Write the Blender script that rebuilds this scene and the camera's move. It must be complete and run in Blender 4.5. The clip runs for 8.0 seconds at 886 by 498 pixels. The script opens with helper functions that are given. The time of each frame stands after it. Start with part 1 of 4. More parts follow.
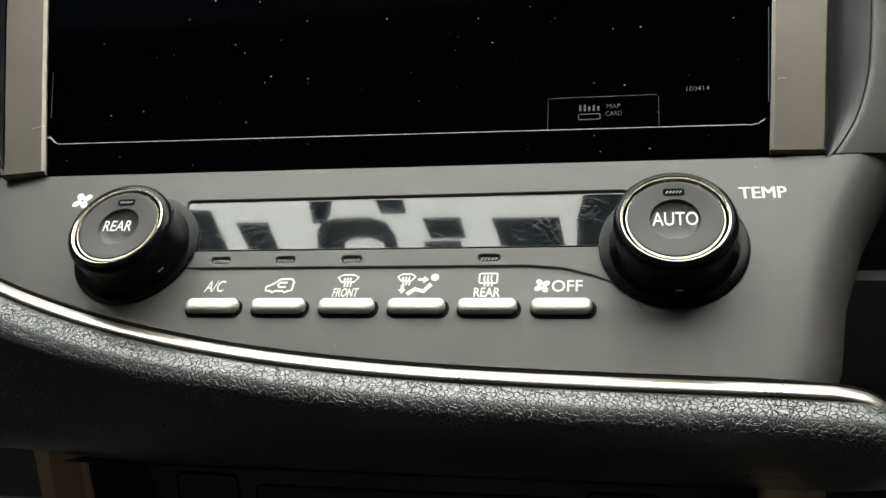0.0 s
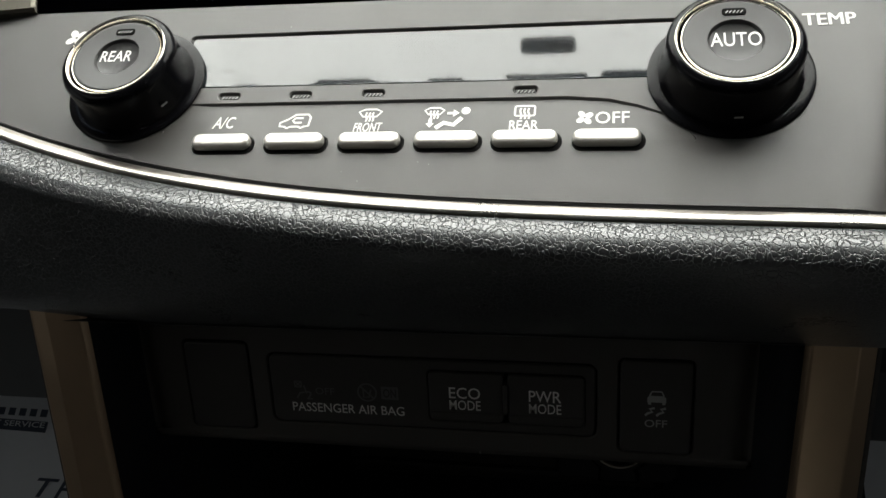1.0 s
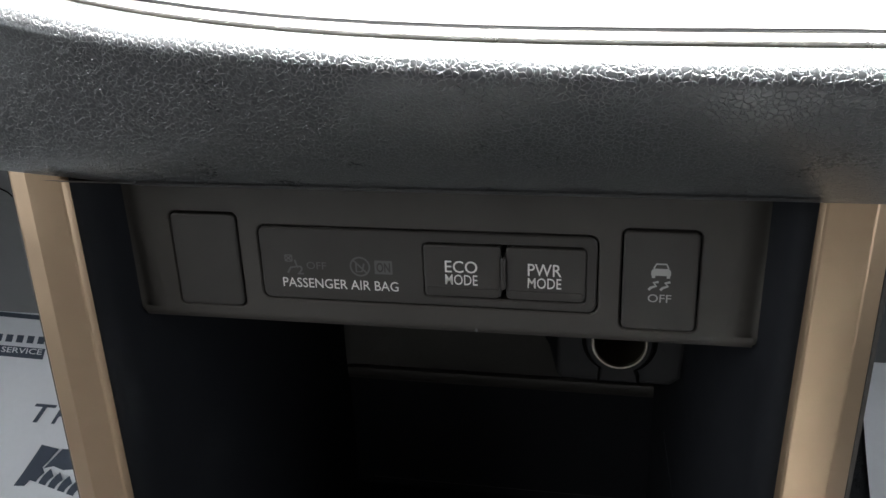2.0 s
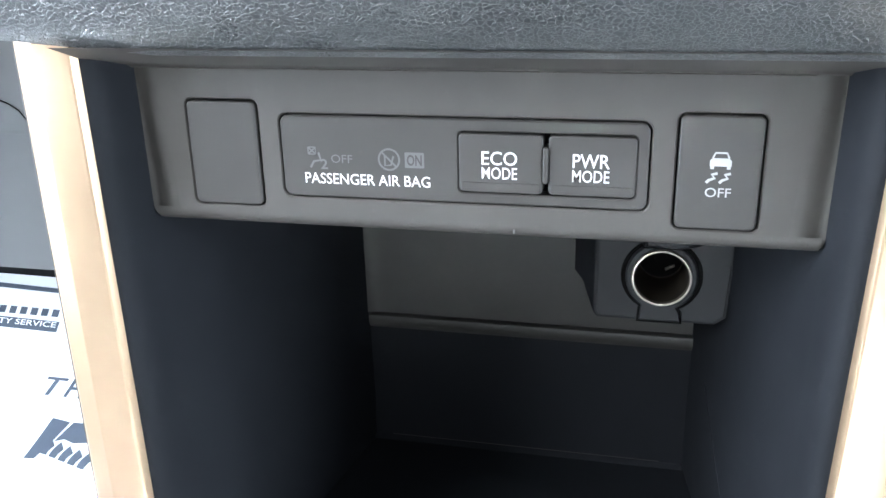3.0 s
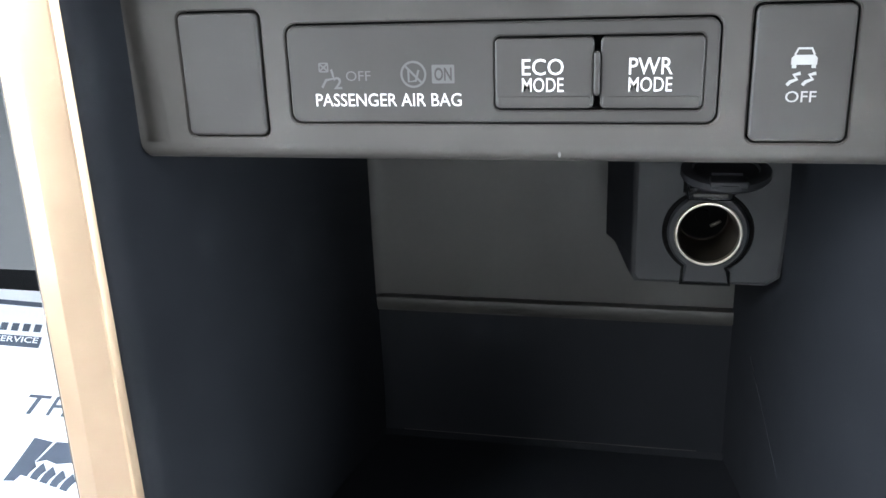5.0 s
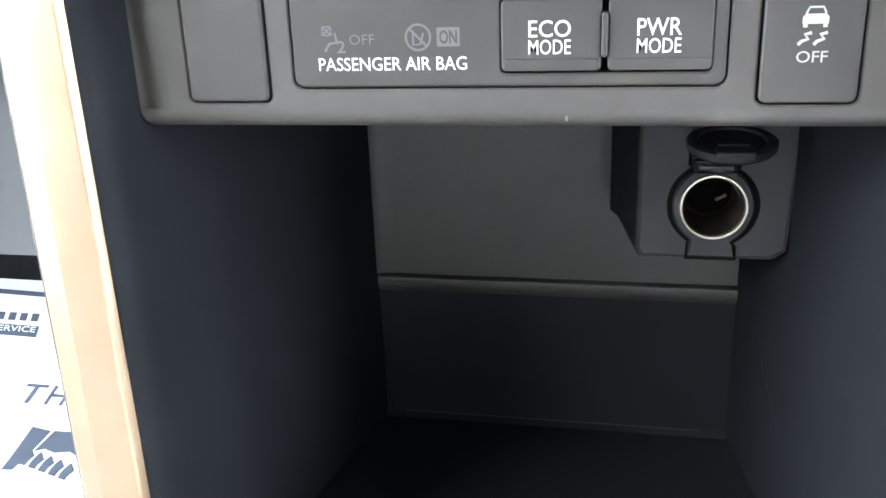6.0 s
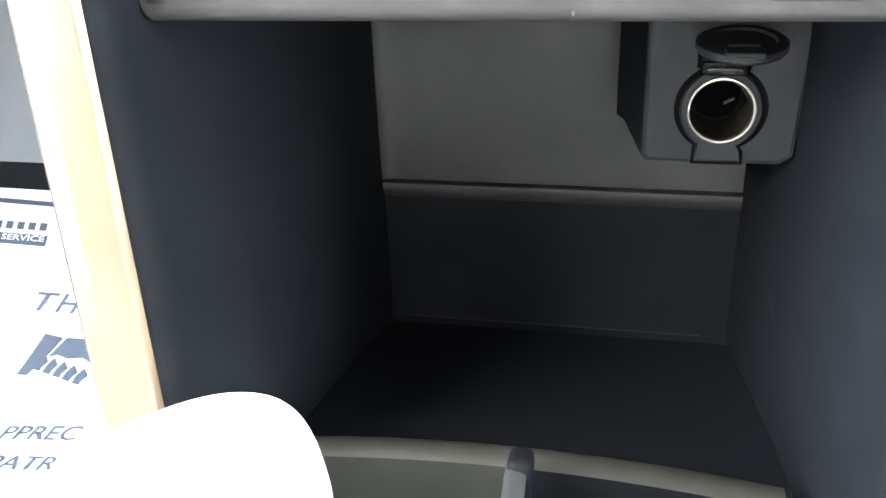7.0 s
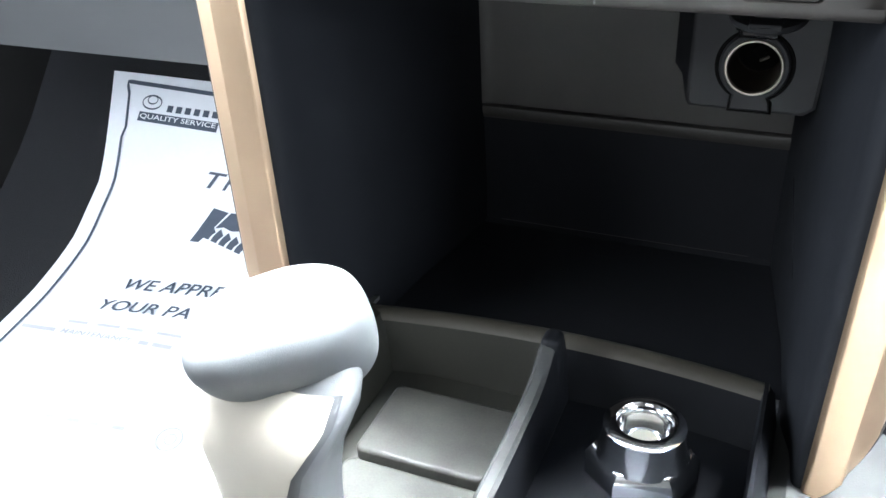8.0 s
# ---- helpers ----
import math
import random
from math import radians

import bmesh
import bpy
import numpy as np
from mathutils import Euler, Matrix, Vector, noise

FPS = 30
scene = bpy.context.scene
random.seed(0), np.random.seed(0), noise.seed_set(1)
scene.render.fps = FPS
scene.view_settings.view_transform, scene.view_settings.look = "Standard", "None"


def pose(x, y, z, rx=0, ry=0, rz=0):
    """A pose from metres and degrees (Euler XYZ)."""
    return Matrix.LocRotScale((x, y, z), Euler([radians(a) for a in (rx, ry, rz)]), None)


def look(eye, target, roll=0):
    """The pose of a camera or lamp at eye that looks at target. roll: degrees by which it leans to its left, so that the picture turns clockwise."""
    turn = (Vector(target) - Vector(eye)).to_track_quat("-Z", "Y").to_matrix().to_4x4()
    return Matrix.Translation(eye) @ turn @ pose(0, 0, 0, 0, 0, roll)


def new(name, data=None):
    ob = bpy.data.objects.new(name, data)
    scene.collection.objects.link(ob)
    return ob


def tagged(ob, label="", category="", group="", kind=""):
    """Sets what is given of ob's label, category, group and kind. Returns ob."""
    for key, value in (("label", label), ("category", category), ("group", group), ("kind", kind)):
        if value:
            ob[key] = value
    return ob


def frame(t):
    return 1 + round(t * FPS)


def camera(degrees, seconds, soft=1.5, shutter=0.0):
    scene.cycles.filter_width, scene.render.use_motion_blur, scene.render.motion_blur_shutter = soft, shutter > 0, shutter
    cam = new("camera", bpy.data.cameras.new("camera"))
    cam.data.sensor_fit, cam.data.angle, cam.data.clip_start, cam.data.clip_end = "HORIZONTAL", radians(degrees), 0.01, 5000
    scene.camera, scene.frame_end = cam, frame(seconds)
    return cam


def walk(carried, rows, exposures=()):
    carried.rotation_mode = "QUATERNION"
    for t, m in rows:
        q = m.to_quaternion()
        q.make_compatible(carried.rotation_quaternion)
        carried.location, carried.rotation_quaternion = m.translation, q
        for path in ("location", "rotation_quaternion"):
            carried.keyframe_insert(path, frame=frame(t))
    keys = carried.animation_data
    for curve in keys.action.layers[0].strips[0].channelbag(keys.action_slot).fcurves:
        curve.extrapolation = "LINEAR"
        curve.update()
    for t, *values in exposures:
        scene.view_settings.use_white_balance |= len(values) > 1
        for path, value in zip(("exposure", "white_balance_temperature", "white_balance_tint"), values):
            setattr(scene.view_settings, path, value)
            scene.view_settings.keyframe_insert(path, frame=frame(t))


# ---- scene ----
cam = camera(54.2, 8.0)
PATH = [
    (0, (0.033, -0.024, 0.108), (-0.365, 1.876, -0.373), -3.6),
    (0.2, (0.03, -0.019, 0.101), (-0.373, 1.869, -0.42), -3.3),
    (0.3, (0.027, -0.018, 0.101), (-0.376, 1.861, -0.454), -3.3),
    (0.5, (0.023, -0.019, 0.095), (-0.393, 1.861, -0.447), -3.1),
    (0.8, (0.02, -0.016, 0.084), (-0.377, 1.853, -0.507), -3.0),
    (1, (0.02, -0.014, 0.078), (-0.368, 1.845, -0.548), -3.0),
    (1.2, (0.021, -0.012, 0.073), (-0.345, 1.837, -0.594), -3.3),
    (1.5, (0.024, -0.012, 0.067), (-0.34, 1.82, -0.65), -3.6),
    (1.7, (0.023, -0.013, 0.059), (-0.349, 1.818, -0.655), -2.4),
    (2, (0.02, -0.012, 0.047), (-0.371, 1.814, -0.67), -2.2),
    (2.2, (0.019, -0.013, 0.038), (-0.382, 1.812, -0.675), -1.7),
    (3.3, (0.008, -0.001, -0.003), (-0.439, 1.831, -0.669), -1.7),
    (3.5, (0.005, 0.001, -0.007), (-0.45, 1.838, -0.653), -1.9),
    (4, (-0.001, 0.006, -0.018), (-0.443, 1.857, -0.635), -1.7),
    (4.5, (-0.003, 0.013, -0.03), (-0.425, 1.873, -0.632), -1.4),
    (4.7, (-0.005, 0.015, -0.031), (-0.419, 1.874, -0.64), -1.8),
    (5.8, (-0.008, 0.018, -0.038), (-0.414, 1.871, -0.673), -2.2),
    (6, (-0.009, 0.017, -0.04), (-0.411, 1.871, -0.674), -2.1),
    (6.5, (-0.009, 0.019, -0.041), (-0.416, 1.859, -0.711), -2.5),
    (6.8, (-0.012, 0.018, -0.043), (-0.416, 1.828, -0.794), -2.4),
    (7, (-0.008, 0.015, -0.044), (-0.416, 1.796, -0.859), -2.1),
    (7.2, (-0.002, 0.009, -0.041), (-0.432, 1.75, -0.927), -2.2),
    (7.5, (0.015, -0.005, -0.02), (-0.474, 1.691, -0.96), -4.1),
    (7.7, (0.026, -0.021, -0.01), (-0.548, 1.627, -0.988), -4.6),
    (8, (0.045, -0.042, -0.003), (-0.67, 1.527, -1.017), -3.2),
]
walk(cam, [(t, look(eye, target, roll)) for t, eye, target, roll in PATH],
     [(0.0, -0.7, 6650, 5), (0.5, -0.9, 6650, 5), (1.0, -0.6, 6600, 6), (1.5, 0.5, 6600, 6), (2.0, 2.85, 6300, 9), (2.2, 3.8, 6300, 10), (3.3, 5.75, 5520, 5), (4.0, 5.6, 5520, 5), (4.5, 5.5, 5700, 6), (6.0, 5.75, 5900, 8), (6.5, 6.0, 5950, 8), (7.0, 6.05, 6000, 7), (7.5, 6.2, 5750, 7), (8.0, 4.8, 5870, 8)])

# ---- light ----
world = bpy.data.worlds.new("sky")
scene.world = world
world.use_nodes = True
sky = world.node_tree.nodes.new("ShaderNodeTexSky")
sky.sky_type = "NISHITA"
sky.sun_disc = False
sky.sun_elevation, sky.sun_rotation = radians(48), radians(200)
world.node_tree.links.new(sky.outputs[0], world.node_tree.nodes["Background"].inputs[0])
world.node_tree.nodes["Background"].inputs[1].default_value = 0.1


def window_light(name, centre, toward, width, height, watts, colour):
    lamp = bpy.data.lights.new(name, "AREA")
    lamp.shape, lamp.size, lamp.size_y, lamp.energy, lamp.color = "RECTANGLE", width, height, watts, colour
    ob = new(name, lamp)
    ob.matrix_world = look(centre, toward)
    return ob


window_light("windscreen_light", (-0.04, 0.40, 0.66), (-0.04, 0.0, -0.05), 1.25, 0.75, 30, (1.0, 0.98, 0.95))
window_light("side_window_light", (0.74, -0.35, 0.42), (-0.3, 0.1, -0.1), 0.8, 0.42, 0.03, (1.0, 0.98, 0.95))
window_light("driver_window_light", (-0.82, -0.35, 0.42), (0.2, 0.1, -0.1), 0.8, 0.42, 0.58, (1.0, 0.98, 0.95))
window_light("rear_window_light", (-0.04, -2.3, 0.40), (-0.04, 0.2, 0.0), 1.2, 0.45, 0.20, (1.0, 0.98, 0.96))
# Two added fill lamps brighten the footwells; no source is known there.
window_light("footwell_fill_left", (-0.86, 0.15, -0.05), (-0.50, 0.50, -0.55), 0.7, 0.6, 0.62, (0.92, 0.96, 1.0))
window_light("footwell_fill_right", (0.78, 0.15, -0.05), (0.45, 0.50, -0.55), 0.7, 0.6, 0.50, (0.92, 0.96, 1.0))


# ---- materials ----
def material(name, colour, rough=0.5, metal=0.0, vary=0.12, vary_scale=60.0, bump=0.0, bump_scale=2000.0,
             bump_kind="noise", rough_vary=0.1, coat=0.0, specular=0.5, distance=0.0003):
    m = bpy.data.materials.new(name)
    m.use_nodes = True
    nt = m.node_tree
    n, link = nt.nodes, nt.links.new
    b = n["Principled BSDF"]
    b.inputs["Roughness"].default_value, b.inputs["Metallic"].default_value = rough, metal
    b.inputs["Specular IOR Level"].default_value = specular
    b.inputs["Coat Weight"].default_value = coat
    b.inputs["Coat Roughness"].default_value = 0.05
    co = n.new("ShaderNodeTexCoord")
    big, fine = n.new("ShaderNodeTexNoise"), n.new("ShaderNodeTexNoise")
    big.inputs["Scale"].default_value, big.inputs["Detail"].default_value = vary_scale, 6
    fine.inputs["Scale"].default_value, fine.inputs["Detail"].default_value = vary_scale * 17, 3
    for x in (big, fine):
        link(co.outputs["Object"], x.inputs["Vector"])
    mix = n.new("ShaderNodeMix")
    mix.data_type = "FLOAT"
    mix.inputs[0].default_value = 0.35
    link(big.outputs["Fac"], mix.inputs[2])
    link(fine.outputs["Fac"], mix.inputs[3])
    ramp = n.new("ShaderNodeValToRGB")
    ramp.color_ramp.elements[0].position, ramp.color_ramp.elements[1].position = 0.32, 0.68
    ramp.color_ramp.elements[0].color = (*[c * (1 - vary) for c in colour], 1)
    ramp.color_ramp.elements[1].color = (*[min(1, c * (1 + vary)) for c in colour], 1)
    link(mix.outputs[0], ramp.inputs[0])
    link(ramp.outputs[0], b.inputs["Base Color"])
    span = n.new("ShaderNodeMapRange")
    span.inputs[3].default_value, span.inputs[4].default_value = max(0.02, rough - rough_vary), min(1, rough + rough_vary)
    link(mix.outputs[0], span.inputs[0])
    link(span.outputs[0], b.inputs["Roughness"])
    if bump:
        bp = n.new("ShaderNodeBump")
        bp.inputs["Strength"].default_value, bp.inputs["Distance"].default_value = bump, distance
        if bump_kind == "leather":
            warp = n.new("ShaderNodeTexNoise")
            warp.inputs["Scale"].default_value, warp.inputs["Detail"].default_value = bump_scale * 0.5, 4
            link(co.outputs["Object"], warp.inputs["Vector"])
            add = n.new("ShaderNodeVectorMath")
            add.operation = "MULTIPLY_ADD"
            add.inputs[1].default_value = (2.1 / bump_scale,) * 3
            link(warp.outputs["Color"], add.inputs[0])
            link(co.outputs["Object"], add.inputs[2])
            vo = n.new("ShaderNodeTexVoronoi")
            vo.feature = "DISTANCE_TO_EDGE"
            vo.inputs["Scale"].default_value = bump_scale
            link(add.outputs[0], vo.inputs["Vector"])
            cell = n.new("ShaderNodeMapRange")
            cell.interpolation_type = "SMOOTHSTEP"
            cell.inputs[1].default_value, cell.inputs[2].default_value = 0.0, 0.10
            link(vo.outputs["Distance"], cell.inputs[0])
            link(cell.outputs[0], bp.inputs["Height"])
        else:
            gr = n.new("ShaderNodeTexNoise")
            gr.inputs["Scale"].default_value, gr.inputs["Detail"].default_value = bump_scale, 2
            link(co.outputs["Object"], gr.inputs["Vector"])
            link(gr.outputs["Fac"], bp.inputs["Height"])
        link(bp.outputs[0], b.inputs["Normal"])
        link(bp.outputs[0], b.inputs["Coat Normal"])
    return m


CHARCOAL = material("charcoal_soft_plastic", (0.060, 0.058, 0.055), 0.46, specular=0.72, vary=0.06, bump=0.25, bump_scale=3500, distance=0.0001)
FASCIA = material("dark_grained_plastic", (0.061, 0.0555, 0.050), 0.55, vary=0.06, bump=0.25, bump_scale=3000, distance=0.0001)
SWITCH = material("smooth_dark_plastic", (0.047, 0.0435, 0.040), 0.48, vary=0.05, bump=0.15, bump_scale=4000, distance=0.00008)
BLACK = material("satin_black_plastic", (0.004, 0.004, 0.005), 0.20, vary=0.1, specular=0.16)
GAP = material("matt_black", (0.005, 0.005, 0.005), 0.8, specular=0.06)
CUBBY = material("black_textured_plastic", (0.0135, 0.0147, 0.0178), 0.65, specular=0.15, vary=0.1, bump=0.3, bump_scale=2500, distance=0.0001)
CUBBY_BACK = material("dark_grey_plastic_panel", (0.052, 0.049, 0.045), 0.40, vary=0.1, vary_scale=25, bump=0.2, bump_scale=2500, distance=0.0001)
LEATHER = material("black_grained_leather", (0.054, 0.058, 0.061), 0.30, vary=0.12, specular=1.0, coat=0.6, bump=1.0, bump_scale=700, bump_kind="leather", distance=0.00032)
LEATHER.node_tree.nodes["Principled BSDF"].inputs["Coat Roughness"].default_value = 0.34
SATIN = material("satin_silver_trim", (0.62, 0.58, 0.53), 0.3, metal=1.0, vary=0.05)
BUTTON = material("silver_painted_button", (0.62, 0.60, 0.56), 0.35, metal=0.6, vary=0.03)
LIP = material("dull_bronze_lip", (0.30, 0.265, 0.22), 0.4, metal=0.7, vary=0.05)
GOLD = material("champagne_metallic_trim", (0.65, 0.478, 0.318), 0.36, metal=0.95, vary=0.015)
SIDE_TRIM = material("brushed_beige_silver_trim", (0.175, 0.162, 0.132), 0.40, metal=0.6, vary=0.05)
RING = material("satin_pale_ring", (0.86, 0.82, 0.74), 0.25, metal=1.0, vary=0.03)
NICKEL = material("dull_nickel_ring", (0.52, 0.48, 0.41), 0.35, metal=0.9, vary=0.1, vary_scale=300)
CHROME = material("chrome_plating", (0.86, 0.87, 0.88), 0.11, metal=1.0, vary=0.04, rough_vary=0.04)
CAP = material("charcoal_knob_cap", (0.030, 0.030, 0.030), 0.38, vary=0.05)
GLASS = material("black_screen_glass", (0.0003, 0.0003, 0.0005), 0.04, vary=0.1, rough_vary=0.02, specular=0.04)
LENS = material("scratched_display_lens", (0.010, 0.012, 0.014), 0.02, vary=0.3, vary_scale=120, rough_vary=0.01, coat=0.8, specular=0.6)
LENS.node_tree.nodes["Principled BSDF"].inputs["Coat IOR"].default_value = 1.52
INK = material("white_printed_ink", (0.80, 0.79, 0.76), 0.55, vary=0.03)
PALE = material("grey_printed_ink", (0.42, 0.42, 0.41), 0.55, vary=0.03)
FAINT = material("faint_unlit_legend", (0.12, 0.12, 0.117), 0.5, vary=0.05)
DIM = material("dim_screen_print", (0.055, 0.07, 0.07), 0.5, vary=0.05)
HATCH = material("dim_grey_hatching", (0.30, 0.30, 0.29), 0.5, vary=0.05)
SMOKE = material("smoked_indicator_lens", (0.018, 0.018, 0.018), 0.25, vary=0.2)
KNOB_GREY = material("pale_grey_vinyl", (0.074, 0.078, 0.081), 0.5, vary=0.04, bump=0.2, bump_scale=900, bump_kind="leather", distance=0.0001)
SLATE = material("slate_grey_plastic", (0.045, 0.047, 0.050), 0.5, vary=0.04)
CREAM = material("cream_satin_plastic", (0.31, 0.285, 0.24), 0.4, vary=0.03)
KNEE = material("mid_grey_lower_dash_plastic", (0.095, 0.097, 0.095), 0.6, vary=0.06, bump=0.3, bump_scale=1500)
PAPER = material("white_paper", (0.80, 0.81, 0.84), 0.85, vary=0.03, vary_scale=12, bump=0.25, bump_scale=25, distance=0.004)
PRINT = material("slate_blue_print", (0.07, 0.085, 0.115), 0.8, vary=0.1)
SMALL_PRINT = material("pale_grey_print", (0.48, 0.48, 0.50), 0.8, vary=0.1)
CARPET = material("charcoal_carpet", (0.010, 0.010, 0.012), 0.95, vary=0.3, vary_scale=200, bump=0.9, bump_scale=900, distance=0.002)
HEADLINER = material("dark_grey_headliner", (0.020, 0.020, 0.019), 0.9, vary=0.05)
CABIN = material("dark_cabin_trim", (0.020, 0.019, 0.018), 0.7, vary=0.08)
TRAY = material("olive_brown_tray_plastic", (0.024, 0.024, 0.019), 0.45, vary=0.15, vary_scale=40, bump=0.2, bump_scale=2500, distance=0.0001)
MAT = material("worn_grey_green_rubber", (0.031, 0.031, 0.026), 0.6, vary=0.6, vary_scale=55, bump=0.3, bump_scale=1800, distance=0.0002)
RIM = material("olive_grey_rim_plastic", (0.052, 0.048, 0.038), 0.45, vary=0.12, vary_scale=50, bump=0.2, bump_scale=2500, distance=0.0001)
DIVIDER = material("glossy_grey_gleam", (0.058, 0.059, 0.057), 0.24, vary=0.15, vary_scale=80)
# Darker than TRAY: key compartment, divider side and rear post.
TRAY_DARK = material("near_black_tray", (0.0095, 0.0102, 0.0122), 0.55, vary=0.1, specular=0.15)
BARREL = material("dull_metal_barrel", (0.060, 0.050, 0.038), 0.45, metal=0.3, vary=0.2, vary_scale=200)
FLANGE = material("dark_satin_metal_flange", (0.020, 0.021, 0.024), 0.34, vary=0.02)
HOUSING = material("black_moulded_plastic", (0.024, 0.024, 0.026), 0.5, vary=0.08, specular=0.35, bump=0.2, bump_scale=2500, distance=0.0001)
SEAL = material("brown_grained_seal", (0.045, 0.038, 0.032), 0.7, vary=0.3, vary_scale=500, bump=0.8, bump_scale=900, distance=0.0004)


CLEAR = bpy.data.materials.new("clear_glass")
CLEAR.use_nodes = True
shell = CLEAR.node_tree.nodes["Principled BSDF"]
shell.inputs["Transmission Weight"].default_value, shell.inputs["Roughness"].default_value, shell.inputs["IOR"].default_value = 1.0, 0.0, 1.45
shell.inputs["Base Color"].default_value = (0.97, 0.99, 0.98, 1)


# ---- building helpers ----
def empty(name, m, label, category, group=""):
    ob = new(name)
    ob.empty_display_size = 0.02
    ob.matrix_world = m
    return tagged(ob, label, category, group)


def link_mesh(name, bm, mat, angle=38):
    me = bpy.data.meshes.new(name)
    bmesh.ops.recalc_face_normals(bm, faces=bm.faces)
    bm.to_mesh(me)
    bm.free()
    me.materials.append(mat)
    for p in me.polygons:
        p.use_smooth = True
    me.set_sharp_from_angle(angle=radians(angle))
    return new(name, me)


def part(name, bm, mat, parent, label="", at=None):
    ob = link_mesh(name, bm, mat)
    ob.parent = parent
    if at is not None:
        ob.matrix_local = at
    return tagged(ob, label)


def structure(name, bm, mat, label, category, m=None):
    ob = link_mesh(name, bm, mat)
    if m is not None:
        ob.matrix_world = m
    return tagged(ob, label, category, kind="structure")


def rrect(cx, cy, w, h, r, k=6):
    r = min(r, w / 2 - 1e-6, h / 2 - 1e-6)
    pts = []
    for sx, sy, a0 in ((1, -1, -90), (1, 1, 0), (-1, 1, 90), (-1, -1, 180)):
        for i in range(k + 1):
            a = radians(a0 + 90 * i / k)
            pts.append((cx + sx * (w / 2 - r) + r * math.cos(a), cy + sy * (h / 2 - r) + r * math.sin(a)))
    return pts


def circle(cx, cy, r, k=64):
    return [(cx + r * math.cos(2 * math.pi * i / k), cy + r * math.sin(2 * math.pi * i / k)) for i in range(k)]


def loft(bm, loops, first=True, last=True, closed=True):
    rows = [[bm.verts.new(p) for p in lp] for lp in loops]
    k = len(rows[0])
    for a, b in zip(rows, rows[1:]):
        for i in range(k if closed else k - 1):
            j = (i + 1) % k
            bm.faces.new((a[i], a[j], b[j], b[i]))
    if first:
        bm.faces.new(rows[0][::-1])
    if last:
        bm.faces.new(rows[-1])
    return bm


def sheet(rows):
    return loft(bmesh.new(), rows, False, False, closed=False)


def slab(rows, thick):
    """A sheet given thickness along the direction of the vector thick."""
    bm = sheet(rows)
    got = bmesh.ops.extrude_face_region(bm, geom=bm.faces[:])
    bmesh.ops.translate(bm, vec=thick, verts=[v for v in got["geom"] if isinstance(v, bmesh.types.BMVert)])
    return bm


def pill(w, h, r, z0, z1, bevel, cx=0.0, cy=0.0, steps=4, dome=0.0):
    """A rounded block on the xy plane, with a rounded upper edge."""
    loops = [[(x, y, z0) for x, y in rrect(cx, cy, w, h, r)]]
    for i in range(steps + 1):
        a = radians(90 * i / steps)
        d = bevel * (1 - math.cos(a))
        loops.append([(x, y, z1 - bevel + bevel * math.sin(a)) for x, y in rrect(cx, cy, w - 2 * d, h - 2 * d, max(r - d, r * 0.3))])
    top = rrect(cx, cy, w - 2 * bevel, h - 2 * bevel, max(r - bevel, r * 0.3))
    loops.append([(cx + (x - cx) * (1 - 0.0006 / w), cy + (y - cy) * (1 - 0.0006 / h), z1) for x, y in top])
    if dome:
        loops.append([(x, y, z1 + dome) for x, y in rrect(cx, cy, w * 0.5, h * 0.5, r * 0.4)])
    return loft(bmesh.new(), loops)


def lathe(profile, k=72, closed=False, open_first=False):
    """Turned shape: (radius, height) pairs round the z axis."""
    loops = [[(r * math.cos(2 * math.pi * i / k), r * math.sin(2 * math.pi * i / k), z) for i in range(k)] for r, z in profile]
    bm = loft(bmesh.new(), loops, not (closed or open_first), not closed)
    if closed:
        bm.verts.ensure_lookup_table()
        n = len(profile)
        for i in range(k):
            j = (i + 1) % k
            bm.faces.new((bm.verts[(n - 1) * k + i], bm.verts[(n - 1) * k + j], bm.verts[j], bm.verts[i]))
    return bm


def plate(outer, holes, thick, soft=0.0004, z=0.0):
    """A flat plate with openings: a front face at z, softened rims, and walls thick deep."""
    bm = bmesh.new()
    edges, rims = [], []
    for pts, inner in [(outer, False)] + [(h, True) for h in holes]:
        cx = sum(p[0] for p in pts) / len(pts)
        cy = sum(p[1] for p in pts) / len(pts)
        front = []
        n = len(pts)
        area = sum(pts[i][0] * pts[(i + 1) % n][1] - pts[(i + 1) % n][0] * pts[i][1] for i in range(n))
        for i, (x, y) in enumerate(pts):
            ax, ay = pts[i - 1]
            bx, by = pts[(i + 1) % n]
            tx, ty = bx - ax, by - ay
            d = math.hypot(tx, ty) or 1
            nx, ny = (-ty / d, tx / d) if area > 0 else (ty / d, -tx / d)
            s = -soft if inner else soft
            front.append(bm.verts.new((x + nx * s, y + ny * s, z)))
        edges += [bm.edges.new((front[i], front[(i + 1) % n])) for i in range(n)]
        mid = [bm.verts.new((x, y, z - soft)) for x, y in pts]
        low = [bm.verts.new((x, y, z - thick)) for x, y in pts]
        rims.append((front, mid, low))
    bmesh.ops.triangle_fill(bm, use_beauty=True, use_dissolve=False, edges=edges, normal=(0, 0, 1))
    for front, mid, low in rims:
        n = len(front)
        for a, b in ((front, mid), (mid, low)):
            for i in range(n):
                j = (i + 1) % n
                bm.faces.new((a[i], a[j], b[j], b[i]))
    return bm


def flat(outline, z=0.0):
    bm = bmesh.new()
    vs = [bm.verts.new((x, y, z)) for x, y in outline]
    es = [bm.edges.new((vs[i], vs[(i + 1) % len(vs)])) for i in range(len(vs))]
    bmesh.ops.triangle_fill(bm, use_beauty=True, edges=es, normal=(0, 0, 1))
    return bm


